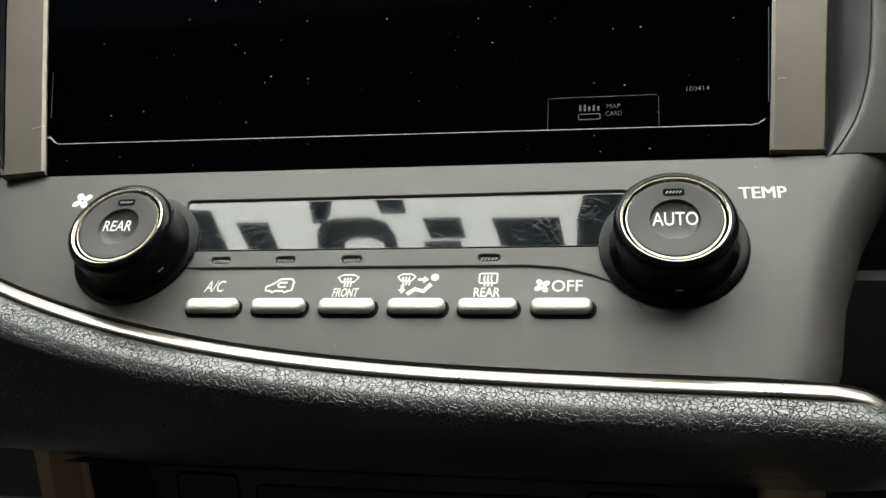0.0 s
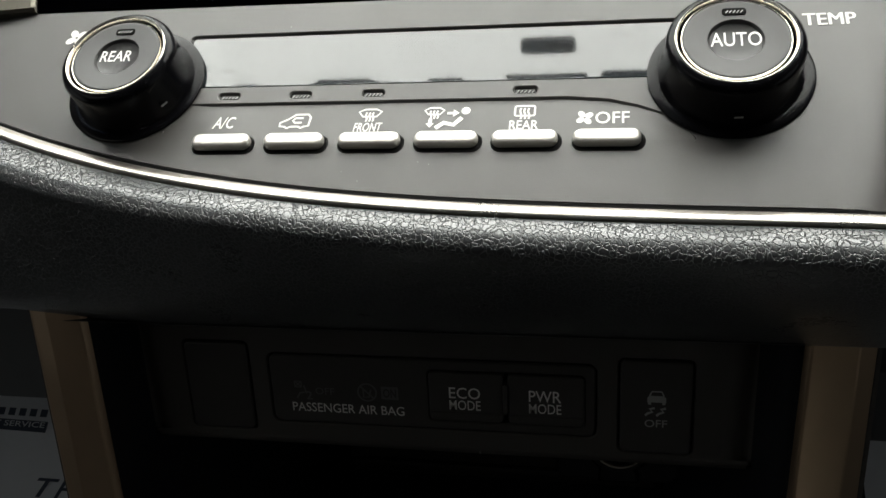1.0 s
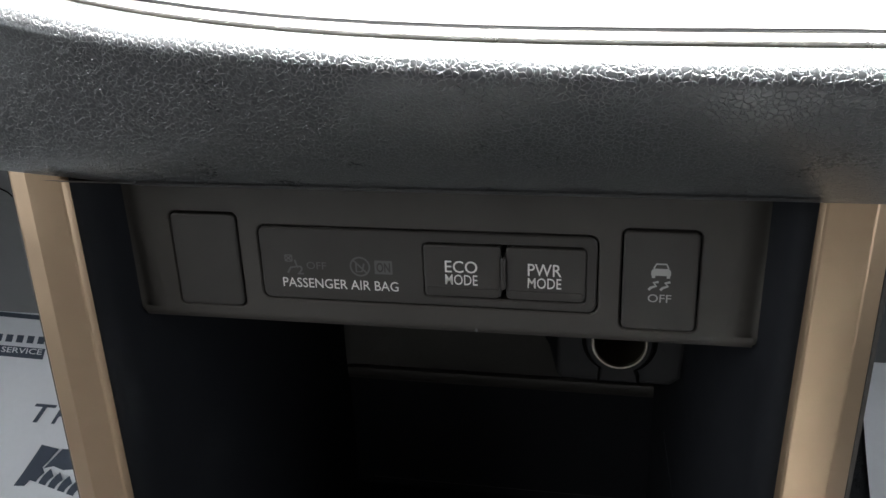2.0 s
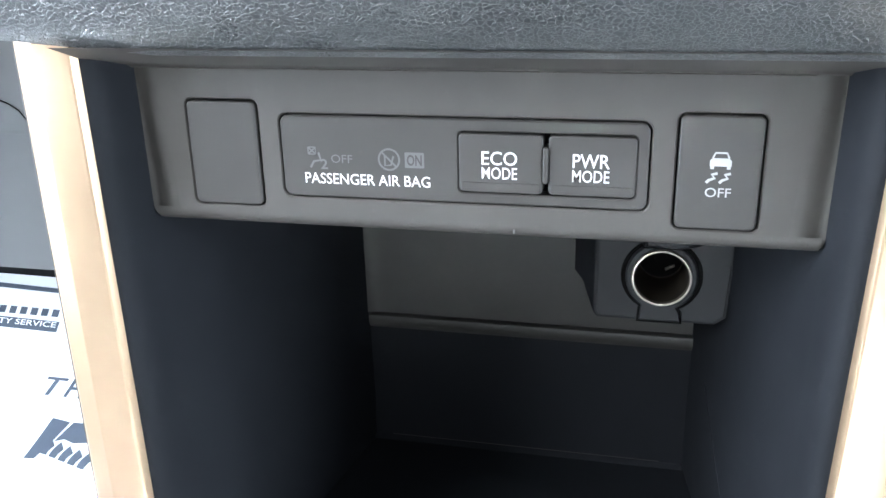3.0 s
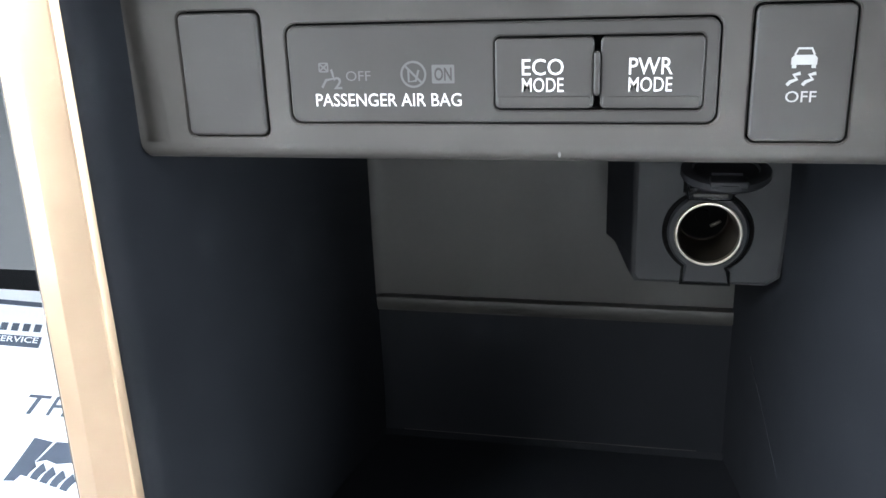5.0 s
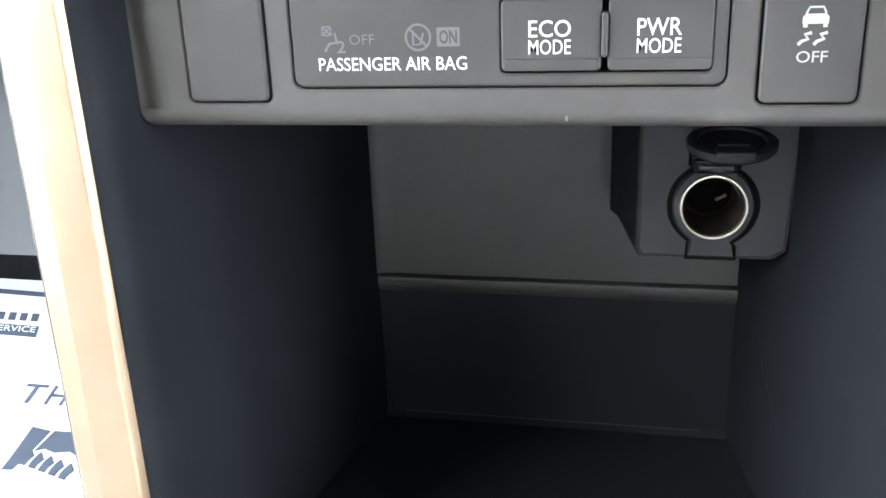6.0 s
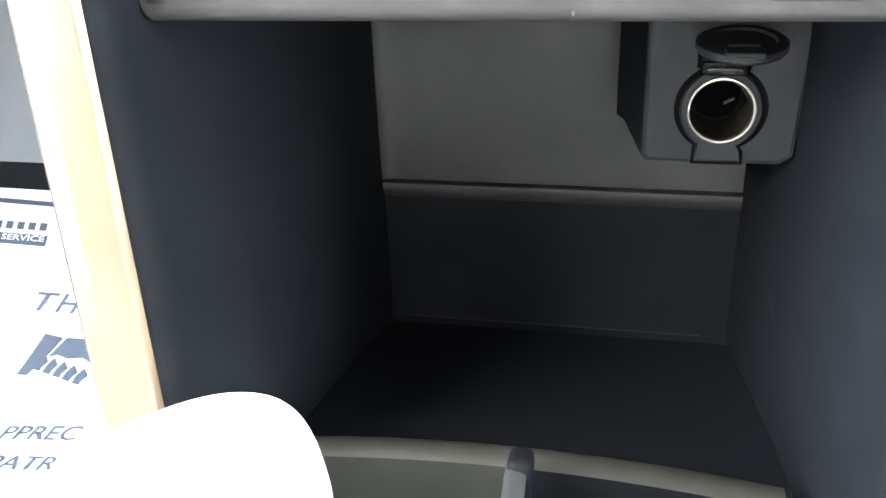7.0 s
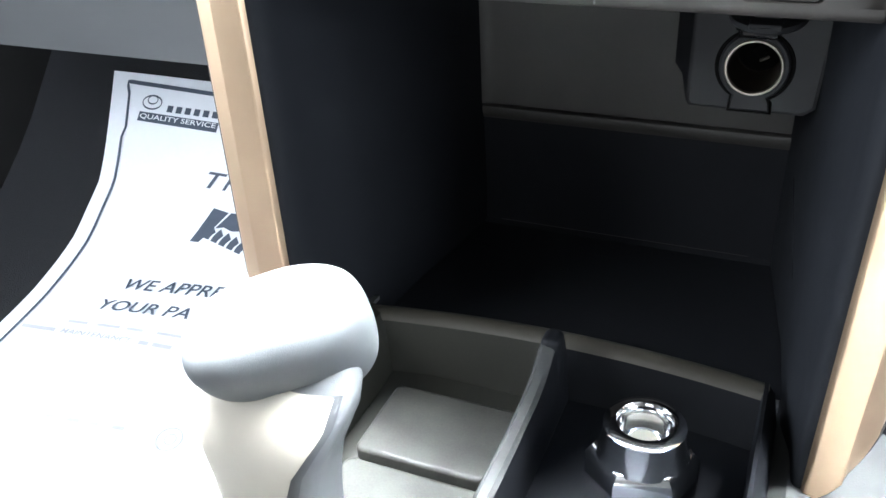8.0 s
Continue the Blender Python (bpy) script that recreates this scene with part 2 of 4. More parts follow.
def stroke(bm, pts, w, z=0.0, closed=False):
    """A printed line of width w along pts."""
    n = len(pts)
    left, right = [], []
    for i, (x, y) in enumerate(pts):
        ax, ay = pts[i - 1] if i or closed else pts[i]
        bx, by = pts[(i + 1) % n] if i < n - 1 or closed else pts[i]
        tx, ty = bx - ax, by - ay
        d = math.hypot(tx, ty) or 1
        nx, ny = -ty / d * w / 2, tx / d * w / 2
        left.append(bm.verts.new((x + nx, y + ny, z)))
        right.append(bm.verts.new((x - nx, y - ny, z)))
    for i in range(n if closed else n - 1):
        j = (i + 1) % n
        bm.faces.new((left[i], left[j], right[j], right[i]))
    return bm


def blot(bm, outline, z=0.0):
    bm.faces.new([bm.verts.new((x, y, z)) for x, y in outline])
    return bm


def lettering(words, x0, x1, y0, y1, z, weight=0.0, slant=0.0):
    """Flat printed letters that fill the given box of the xy plane."""
    cu = bpy.data.curves.new("letters", "FONT")
    cu.body, cu.size, cu.offset, cu.shear = words, 1.0, weight, slant
    cu.resolution_u = 3
    ob = new("letters", cu)
    me = bpy.data.meshes.new_from_object(ob.evaluated_get(bpy.context.evaluated_depsgraph_get()))
    bpy.data.objects.remove(ob)
    bpy.data.curves.remove(cu)
    bm = bmesh.new()
    bm.from_mesh(me)
    bpy.data.meshes.remove(me)
    xs, ys = [v.co.x for v in bm.verts], [v.co.y for v in bm.verts]
    sx, sy = (x1 - x0) / (max(xs) - min(xs)), (y1 - y0) / (max(ys) - min(ys))
    ax, ay = min(xs), min(ys)
    for v in bm.verts:
        v.co = (x0 + (v.co.x - ax) * sx, y0 + (v.co.y - ay) * sy, z)
    return bm


def box(x0, x1, y0, y1, z0, z1, bevel=0.0):
    bm = bmesh.new()
    bmesh.ops.create_cube(bm, size=1)
    for v in bm.verts:
        v.co = (x0 if v.co.x < 0 else x1, y0 if v.co.y < 0 else y1, z0 if v.co.z < 0 else z1)
    if bevel:
        bmesh.ops.bevel(bm, geom=bm.edges[:] + bm.verts[:], offset=bevel, segments=3, affect="EDGES", profile=0.5)
    return bm


def mm(pts):
    return [(x * 0.001, y * 0.001) for x, y in pts]


def bezier(a, b, c, d, k):
    out = []
    for i in range(k + 1):
        t = i / k
        out.append(tuple((1 - t) ** 3 * p + 3 * t * (1 - t) ** 2 * q + 3 * t * t * (1 - t) * r + t ** 3 * s for p, q, r, s in zip(a, b, c, d)))
    return out


MID = -0.040          # the car's centre line in x
LEAN = 49.0           # how far the climate panel leans back
SLOPE = Matrix.Translation((0, 0.210, 0.0465)) @ Matrix.Rotation(radians(90 - LEAN), 4, "X")
SCREEN_LEAN = 34.0
SCREEN = Matrix.Translation((0.075, 0.2352, 0.0684)) @ Matrix.Rotation(radians(90 - SCREEN_LEAN), 4, "X") @ Matrix.Rotation(radians(-0.4), 4, "Z") @ Matrix.Translation((-0.075, 0, 0))
UPRIGHT = Matrix.Translation((0, 0.239, 0)) @ Matrix.Rotation(radians(90), 4, "X")
UP_SLOPE, OFF_SLOPE = SLOPE.to_3x3() @ Vector((0, 1, 0)), SLOPE.to_3x3() @ Vector((0, 0, 1))


def hem(u):
    """Height on the slope (metres) of the climate panel's lower edge at u metres across."""
    q = u * 10
    return 0.001 * (0.153 * q ** 4 - 2.808 * q ** 3 + 3.934 * q ** 2 - 4.321 * q - 36.04)


# ---- climate panel ----
panel = empty("climate_control_panel", SLOPE, "charcoal climate control panel with two round knobs below a dark screen", "control panel")
steps = [-0.190 + i * 0.005 for i in range(53)]
outline = [(u, hem(u) + 0.0009) for u in steps] + [(0.0730, -0.034), (0.0740, -0.028), (0.0775, -0.010), (0.0855, 0.012), (0.0970, 0.0335), (0.0750, 0.0335), (-0.190, 0.0354)]
scoop = mm([(-96, -3.4), (-98, -8), (-100.5, -12), (-98.5, -19.6), (37, -19.6), (38.5, -17), (36, -12.8), (31.6, -9.3), (25.6, -6.7), (18, -4.4), (8, -3.4)])
lamp_slots = [(-84.4, -0.5), (-63.8, -0.5), (-43.4, -0.5), (-2.9, -0.5)]
holes = [rrect(-0.033, 0.0127, 0.1366, 0.0193, 0.0012), scoop]
holes += [rrect(x * 0.001, y * 0.001, 0.0058, 0.0018, 0.0008, 4) for x, y in lamp_slots]
part("faceplate", plate(outline, holes, 0.005, 0.0005), CHARCOAL, panel)
end_rows = [[(u + d, v, z) for d, z in ((0.0, 0.00010), (0.0035, 0.00003), (0.0070, -0.0007), (0.0105, -0.0024), (0.0132, -0.0050), (0.0150, -0.0085), (0.0160, -0.0130), (0.0165, -0.0200))] for u, v in ((0.0692, -0.0369), (0.0725, -0.028), (0.0760, -0.010), (0.0840, 0.012), (0.0955, 0.0335))]
part("rounded_end", sheet(end_rows), CHARCOAL, panel)
DIP = 0.0007
dip_rows = []
for i in range(57):
    u = -0.1005 + 0.1390 * i / 56
    top_v = float(np.interp(u, (-0.1005, -0.098, -0.096, 0.008, 0.018, 0.0256, 0.0316, 0.036, 0.0385), (-0.012, -0.008, -0.0034, -0.0034, -0.0044, -0.0067, -0.0093, -0.0128, -0.017)))
    fade = min(1.0, max(0.0, (u + 0.0985) / 0.009))
    dip_rows.append([(u, v, 0.00002 - DIP * fade * max(0.0, v + 0.0172) / 0.0138) for v in [-0.0203, -0.0174] + [-0.0172 + (top_v + 0.0176) * k / 5 for k in range(6)]])
dip = sheet(dip_rows)
part("scooped_button_bed", dip, CHARCOAL, panel)
part("display_window", pill(0.1362, 0.0189, 0.001, -0.004, -0.0006, 0.0003, -0.033, 0.0127), LENS, panel, "scratched glossy dark display window")
random.seed(11)
marks = bmesh.new()
for i in range(200):
    cx = random.choice((random.uniform(-0.094, 0.030), random.uniform(0.004, 0.030), random.uniform(-0.094, -0.070)))
    cy, a, ln, bow = random.uniform(0.0045, 0.021), random.uniform(-0.9, 0.9), random.uniform(0.0015, 0.006), random.uniform(-0.0006, 0.0006)
    pts = []
    for k in range(5):
        q = k / 4 - 0.5
        pts.append((min(0.0345, max(-0.1005, cx + math.cos(a) * ln * q - math.sin(a) * bow * (1 - 4 * q * q))), min(0.0218, max(0.0036, cy + math.sin(a) * ln * q + math.cos(a) * bow * (1 - 4 * q * q)))))
    stroke(marks, pts, random.uniform(0.00002, 0.000045), -0.00055)
tagged(part("wear", marks, FAINT, panel, "fine pale scratches on the display window"), kind="stuff")
for x, y in lamp_slots:
    lens = part("indicator_lens", pill(0.0056, 0.0016, 0.0007, -0.003, -0.0006, 0.0003, x * 0.001, y * 0.001), SMOKE, panel)
    marks = bmesh.new()
    for i in range(5):
        cx = x * 0.001 - 0.0020 + i * 0.0010
        stroke(marks, [(cx - 0.0003, y * 0.001 - 0.0006), (cx + 0.0003, y * 0.001 + 0.0002)], 0.00026, -0.0005)
    part("hatching", marks, HATCH, lens)

for x in (-82.35, -62.1, -41.85, -21.85, -2.1, 17.9):
    key = part("push_button", pill(0.0163, 0.0046, 0.0021, -0.003, 0.0021, 0.0012, x * 0.001, -0.0168), BUTTON, panel, "silver bar-shaped push button")
    # Black pill shifted right and down paints the button's shadow on the bed.
    part("socket", pill(0.0176, 0.0058, 0.0026, -0.004, 0.00016, 0.00005, x * 0.001 + 0.0004, -0.0174), GAP, panel)


def fan_sign(bm, cx, cy, r, z):
    for i in range(4):
        a = radians(35 + 90 * i)
        ox, oy = cx + 0.55 * r * math.cos(a), cy + 0.55 * r * math.sin(a)
        blot(bm, [(ox + 0.46 * r * math.cos(b) * math.cos(a) - 0.34 * r * math.sin(b) * math.sin(a),
                   oy + 0.46 * r * math.cos(b) * math.sin(a) + 0.34 * r * math.sin(b) * math.cos(a)) for b in [k * math.pi / 6 for k in range(12)]], z)
    return bm


def heat_waves(bm, cx, y0, y1, gap, w, z):
    for k in (-1, 0, 1):
        pts = [(cx + k * gap + 0.0002 * math.sin(i / 8 * 2 * math.pi), y0 + (y1 - y0) * i / 8) for i in range(9)]
        stroke(bm, pts, w, z)
    return bm


Z = 0.00012


def bed(y):
    return 0.00014 - DIP * max(0.0, y + 0.0172) / 0.0138


def on_bed(bm):
    for v in bm.verts:
        v.co.y -= 0.95 * bed(v.co.y)
        v.co.z = bed(v.co.y)
    return bm


part("lettering", on_bed(lettering("A/C", -0.0868, -0.0806, -0.0117, -0.0078, 0, 0.008, 0.15)), INK, panel, "white printed lettering")
part("lettering", on_bed(lettering("FRONT", -0.0470, -0.0394, -0.0134, -0.0105, 0, 0.012, 0.12)), INK, panel, "white printed lettering")
part("lettering", on_bed(lettering("REAR", -0.0063, 0.0010, -0.0134, -0.0105, 0, 0.012)), INK, panel, "white printed lettering")
part("lettering", on_bed(lettering("OFF", 0.0150, 0.0233, -0.0119, -0.0082, 0, 0.008)), INK, panel, "white printed lettering")
bold = lettering("TEMP", 0.0660, 0.0785, 0.0184, 0.0224, Z)
twin = bmesh.ops.duplicate(bold, geom=bold.verts[:] + bold.edges[:] + bold.faces[:])["geom"]
bmesh.ops.translate(bold, vec=(0.00024, 0, 0.00003), verts=[v for v in twin if isinstance(v, bmesh.types.BMVert)])
part("lettering", bold, INK, panel, "white printed lettering")
part("fan_symbol", fan_sign(bmesh.new(), -0.1396, 0.0237, 0.0036, Z), INK, panel)
part("fan_symbol", on_bed(fan_sign(bmesh.new(), 0.0124, -0.0100, 0.0024, 0)), INK, panel)
sign = stroke(bmesh.new(), mm([(-67.6, -11.2), (-67.7, -10.1), (-65.6, -9.0), (-63.6, -7.4), (-60.2, -7.4), (-59.4, -8.4), (-59.6, -11.2), (-60.8, -11.4), (-61.6, -11.9), (-62.4, -11.4), (-64.6, -11.4), (-65.4, -11.9), (-66.2, -11.4)]), 0.0006, closed=True)
stroke(sign, mm([(-61.4, -8.6), (-63.6, -8.6), (-64.2, -9.4), (-63.6, -10.1), (-61.6, -10.1)]), 0.0006)
part("car_symbol", on_bed(sign), INK, panel)


def screen_sign(cx, y1, wide, tall):
    bm = stroke(bmesh.new(), [(cx - wide / 2, y1 - 0.0008), (cx - wide / 4, y1), (cx + wide / 4, y1), (cx + wide / 2, y1 - 0.0008), (cx + wide * 0.3, y1 - tall * 0.6), (cx - wide * 0.3, y1 - tall * 0.6)], 0.0005, closed=True)
    return heat_waves(bm, cx, y1 - tall, y1 - tall * 0.25, 0.0009, 0.0005, 0)


part("windscreen_symbol", on_bed(screen_sign(-0.0432, -0.0061, 0.0062, 0.0040)), INK, panel)
air = screen_sign(-0.0260, -0.0060, 0.0052, 0.0036)
blot(air, mm([(-22.6, -7.4), (-21, -7.4), (-21, -6.6), (-19.4, -7.8), (-21, -9.0), (-21, -8.2), (-22.6, -8.2)]))
blot(air, mm([(-27.3, -9.6), (-26.3, -9.6), (-26.3, -11.0), (-25.7, -11.0), (-26.8, -12.4), (-27.9, -11.0), (-27.3, -11.0)]))
blot(air, circle(-0.0178, -0.0071, 0.0012, 16))
stroke(air, mm([(-25.2, -12.6), (-23.2, -10.9), (-20.6, -11.6), (-18.6, -9.3)]), 0.0013)
part("air_flow_symbol", on_bed(air), INK, panel)
back = stroke(bmesh.new(), rrect(-0.0026, -0.0075, 0.0050, 0.0031, 0.0004, 3), 0.0005, closed=True)
heat_waves(back, -0.0026, -0.0101, -0.0066, 0.0010, 0.0005, 0)
part("rear_window_symbol", on_bed(back), INK, panel)


def climate_knob(cx, cy, words, box_x, box_y, slot_y, turn):
    well = part("base_ring", lathe([(0.0200, 0.0), (0.0200, 0.0004), (0.0196, 0.0007), (0.0165, 0.0007), (0.0165, 0.0)], closed=True), BLACK, panel, "black ring round the knob", pose(cx, cy, 0.0001))
    knob = part("knob", lathe([(0.0173, 0.0008), (0.0167, 0.0030), (0.0162, 0.0065), (0.0162, 0.0100), (0.0161, 0.0112), (0.0157, 0.0121), (0.0150, 0.0127), (0.0143, 0.0130), (0.0140, 0.0130), (0.0138, 0.0122), (0.0133, 0.0112), (0.0130, 0.0095)]), BLACK, panel, "black round knob with a pale metal ring", pose(cx, cy, 0))
    part("metal_ring", lathe([(0.0141, 0.0122), (0.0141, 0.0131), (0.0139, 0.0133), (0.0136, 0.0132), (0.0134, 0.0129), (0.0134, 0.0118)], closed=True), RING, knob)
    part("inner_ring", lathe([(0.0127, 0.0110), (0.0127, 0.0125), (0.01255, 0.0127), (0.0124, 0.01265), (0.0123, 0.0112)], closed=True), RING, knob)
    part("cap", lathe([(0.01235, 0.0090), (0.01235, 0.0124), (0.0120, 0.0126), (0.0115, 0.01255), (0.0065, 0.0123), (0.0062, 0.0120), (0.0060, 0.0115), (0.0045, 0.0110), (0.0025, 0.01075), (0.0002, 0.0106)]), CAP, knob)
    part("lettering", lettering(words, -box_x, box_x, -box_y, box_y, 0.01235, 0.004), INK, knob, "white printed lettering")
    slot = part("indicator_lens", pill(0.0056, 0.0022, 0.0008, 0.0105, 0.01260, 0.0001, 0, slot_y), GAP, knob)
    marks = bmesh.new()
    for i in range(5):
        x = -0.0017 + i * 0.00085
        stroke(marks, [(x - 0.0003, slot_y - 0.0006), (x + 0.0003, slot_y + 0.0002)], 0.00026, 0.01268)
    part("hatching", marks, HATCH, slot)
    a = radians(turn)
    nick = stroke(bmesh.new(), [(0, -0.001), (0, 0.001)], 0.0006)
    part("pointer", nick, PALE, knob, "", pose(0.0172 * math.cos(a), 0.0172 * math.sin(a), 0.0045, 0, 0, turn) @ pose(0, 0, 0, 0, 90, 0))
    return knob


grit = bmesh.new()
for i in range(26):
    x, y, r = random.uniform(-0.150, 0.078), random.uniform(-0.030, 0.031), random.uniform(0.00006, 0.00015)
    if -0.0205 < y < 0.0235 and x < 0.066:
        continue
    blot(grit, [(x + r * math.cos(b), y + r * random.uniform(0.6, 1.2) * math.sin(b)) for b in (0, 1.25, 2.5, 3.75, 5.0)], 0.0001)
tagged(part("dust", grit, PALE, panel, "pale dust specks"), kind="stuff")
climate_knob(-0.1135, 0.0040, "REAR", 0.0046, 0.0019, 0.0088, -38)
climate_knob(0.0475, 0.0028, "AUTO", 0.0058, 0.0022, 0.0088, -88)

# ---- screen unit ----
unit = empty("touchscreen_unit", SCREEN, "switched-off glossy black dashboard touchscreen between beige side trims", "screen")
part("glass", plate(mm([(-160, 0.1), (80, 0.1), (86, 150), (-195, 150)]), [], 0.006, 0.0002), GLASS, unit)
rim = bmesh.new()
stroke(rim, mm([(-159.2, 14.7), (-157.5, 12.8), (-155.4, 11.6), (69.0, 10.4), (71.3, 10.2), (73.2, 10.7), (75.0, 12.1)]), 0.00028, 0.0002)
# Short thicker stroke paints a glint on the edge's left corner.
stroke(rim, mm([(-160.2, 14.3), (-158.6, 13.9), (-156.6, 12.2)]), 0.0005, 0.0003)
part("screen_edge_glint", rim, PALE, unit)
hatch = stroke(bmesh.new(), [(0.0121, 0.0110), (0.0121, 0.0215), (0.0446, 0.0215)], 0.0002, 0.0002)
stroke(hatch, [(0.0451, 0.0210), (0.0451, 0.0110)], 0.00015, 0.0002)
part("card_slot_outline", hatch, DIM, unit)
part("lettering", lettering("MAP", 0.0298, 0.0339, 0.0174, 0.0189, 0.0002), DIM, unit, "grey printed lettering")
part("lettering", lettering("CARD", 0.0294, 0.0343, 0.0149, 0.0164, 0.0002), DIM, unit, "grey printed lettering")
logo = stroke(bmesh.new(), rrect(0.0246, 0.0148, 0.0064, 0.0018, 0.0003, 2), 0.0003, 0.0002, True)
for i, h in enumerate((0.0022, 0.0022, 0.0016, 0.0020, 0.0016)):
    stroke(logo, [(0.0219 + i * 0.00135, 0.0167), (0.0219 + i * 0.00135, 0.0167 + h)], 0.0007, 0.0002)
part("card_mark", logo, DIM, unit, "grey marks of a memory card logo")
part("lettering", lettering("100414", 0.0533, 0.0599, 0.0222, 0.0238, 0.0002), DIM, unit, "grey printed number")
random.seed(5)
dust = bmesh.new()
for i in range(95):
    x, y, r = random.uniform(-0.152, 0.074), random.uniform(0.001, 0.07), random.uniform(0.00008, 0.00024)
    a = random.uniform(0, 3.1)
    blot(dust, [(x + r * random.uniform(0.6, 2.2) * math.cos(b) * math.cos(a) - r * math.sin(b) * math.sin(a), y + r * math.cos(b) * math.sin(a) + r * math.sin(b) * math.cos(a)) for b in (0, 1.2, 2.4, 3.6, 4.8)], 0.00025)
specks = part("dust", dust, PALE, unit, "pale dust specks and lint")
tagged(specks, kind="stuff")
# per side: the inner edge, the outer edge and the groove, as (height, distance) in millimetres
EDGES = {1: (((-1, 75.4), (21, 77.1), (49, 79.1), (150, 87)), ((-1, 90.4), (6, 91.4), (29, 93.4), (48, 95.4), (150, 105)),
             ((-1.4, 90.3), (0.5, 92.3), (4.9, 95.6), (11.1, 99.1), (18.1, 102.0), (27.0, 104.3), (36.2, 105.7), (50, 107.2), (150, 116))),
         -1: (((-1, 156.9), (17.6, 161.3), (39.3, 166.3), (150, 191)), ((-1, 171.4), (1.5, 172.0), (18.3, 176.2), (40.2, 181.6), (150, 208)),
              ((-1.4, 170.6), (1.9, 174.2), (6.8, 178.6), (12.1, 181.9), (20.6, 185.8), (40.6, 191.0), (150, 218)))}


def across(line, v):
    return 0.001 * float(np.interp(v, [p[0] for p in line], [p[1] for p in line]))


for side in (1, -1):
    inner_line, outer_line, groove = EDGES[side]
    heights = (-0.6, 0.5, 2, 4, 7, 11, 15, 20, 27, 36, 50, 90, 150)
    edge = [(side * across(inner_line, v), v * 0.001) for v in heights[1:]]
    face = edge + [(side * across(outer_line, v), v * 0.001) for v in heights[:0:-1]]
    trim_bm, tilt = plate(face, [], 0.006, 0.0009, 0.0016), 0.14 if side < 0 else -0.04
    for v in trim_bm.verts:
        out = abs(v.co.x) - across(inner_line, v.co.y * 1000)
        v.co.z += tilt * out
        if side < 0 and v.co.y < 0.003:
            v.co.y -= 0.0006 + 0.14 * out
    part("side_trim", trim_bm, SIDE_TRIM, unit, "beige-silver side trim")
    hollow, frame_rows = [], []
    for v in heights:
        a, b = across(outer_line, v) - 0.0001, max(across(groove, v), across(outer_line, v) + 0.0003)
        deep = min(1.0, (b - a) / 0.008)
        lift = tilt * (across(outer_line, v) - across(inner_line, v))
        hollow.append([(side * (a + (b - a) * q), v * 0.001, 0.0014 - h * deep - 0.0010 * q + lift * (1 - q)) for q, h in ((0, 0), (0.08, 0.0006), (0.22, 0.0018), (0.45, 0.0028), (0.70, 0.0026), (0.90, 0.0014), (1.0, 0.0010))])
        tuck = 0.0012 if v < 0 else 0.0
        frame_rows.append([(side * (b + d), v * 0.001, h - tuck) for d, h in ((0.0003, -0.0030), (0.0003, -0.0008), (0.0007, -0.0001), (0.0014, 0.0003), (0.0026, 0.0003), (0.010, 0.0001), (0.022, -0.0020), (0.035, -0.0080), (0.045, -0.0200))])
    part("trim_hollow", sheet(hollow), FLANGE, unit, "dark curved hollow beside the trim")
    part("surround", sheet(frame_rows), CHARCOAL, unit, "charcoal screen surround")
    part("groove", sheet([[(side * (across(groove, v) + d), v * 0.001, -0.0032) for d in (-0.004, 0.002)] for v in heights]), GAP, unit)
hair = stroke(bmesh.new(), mm([(-166.0, 16.6), (-163.5, 17.3), (-160.8, 17.6)]), 0.00022, 0.0022)
part("lint", hair, PALE, unit)
part("lint", stroke(bmesh.new(), mm([(79.0, 24.2), (80.4, 24.4), (81.4, 24.2)]), 0.0002, 0.0018), PALE, unit)
for ends in (((78.2, 50), (76.3, 17.5)), ((-164.0, 40), (-160.6, 22))):
    part("glass_edge", stroke(bmesh.new(), mm(ends), 0.00018, 0.0002), DIM, unit)

# ---- bright strip and padded leather edge ----
strip_path = [(-0.190 + i * 0.004, hem(-0.190 + i * 0.004) - 0.0019, 0.0) for i in range(69)]
strip_path += [(0.0858, -0.0408, -0.0001), (0.0895, -0.0416, -0.0005), (0.0930, -0.0433, -0.0015), (0.0958, -0.0462, -0.0032), (0.0976, -0.0505, -0.0055), (0.0985, -0.0570, -0.0090)]
def along_strip(section):
    """A section of (distance across, height) carried along the strip's path."""
    loops = []
    for i, (u, v, n) in enumerate(strip_path):
        a, b = strip_path[max(i - 1, 0)], strip_path[min(i + 1, len(strip_path) - 1)]
        d = Vector((b[0] - a[0], b[1] - a[1])).normalized()
        loops.append([(u - d.y * c, v + d.x * c, n + h) for c, h in section])
    return loft(bmesh.new(), loops)


strip = empty("trim_strip", SLOPE, "slim satin silver strip curving along the padded dashboard edge", "trim strip")
part("bright_band", along_strip(((0.0020, -0.002), (0.0020, 0.0000), (0.0018, 0.0003), (0.0004, 0.0008), (-0.0009, 0.0013), (-0.0013, 0.0012), (-0.0016, 0.0006), (-0.0016, -0.002))), SATIN, strip)
part("lower_lip", along_strip(((-0.0017, -0.002), (-0.0017, -0.0001), (-0.0019, 0.0001), (-0.0030, 0.0005), (-0.0033, 0.0004), (-0.0034, -0.0004), (-0.0034, -0.002))), LIP, strip, "thin dull bronze lip under the strip")
part("shadow_gap", along_strip(((0.0027, -0.002), (0.0027, 0.00016), (0.0019, 0.00016), (0.0019, -0.002))), GAP, strip, "dark gap above the strip")


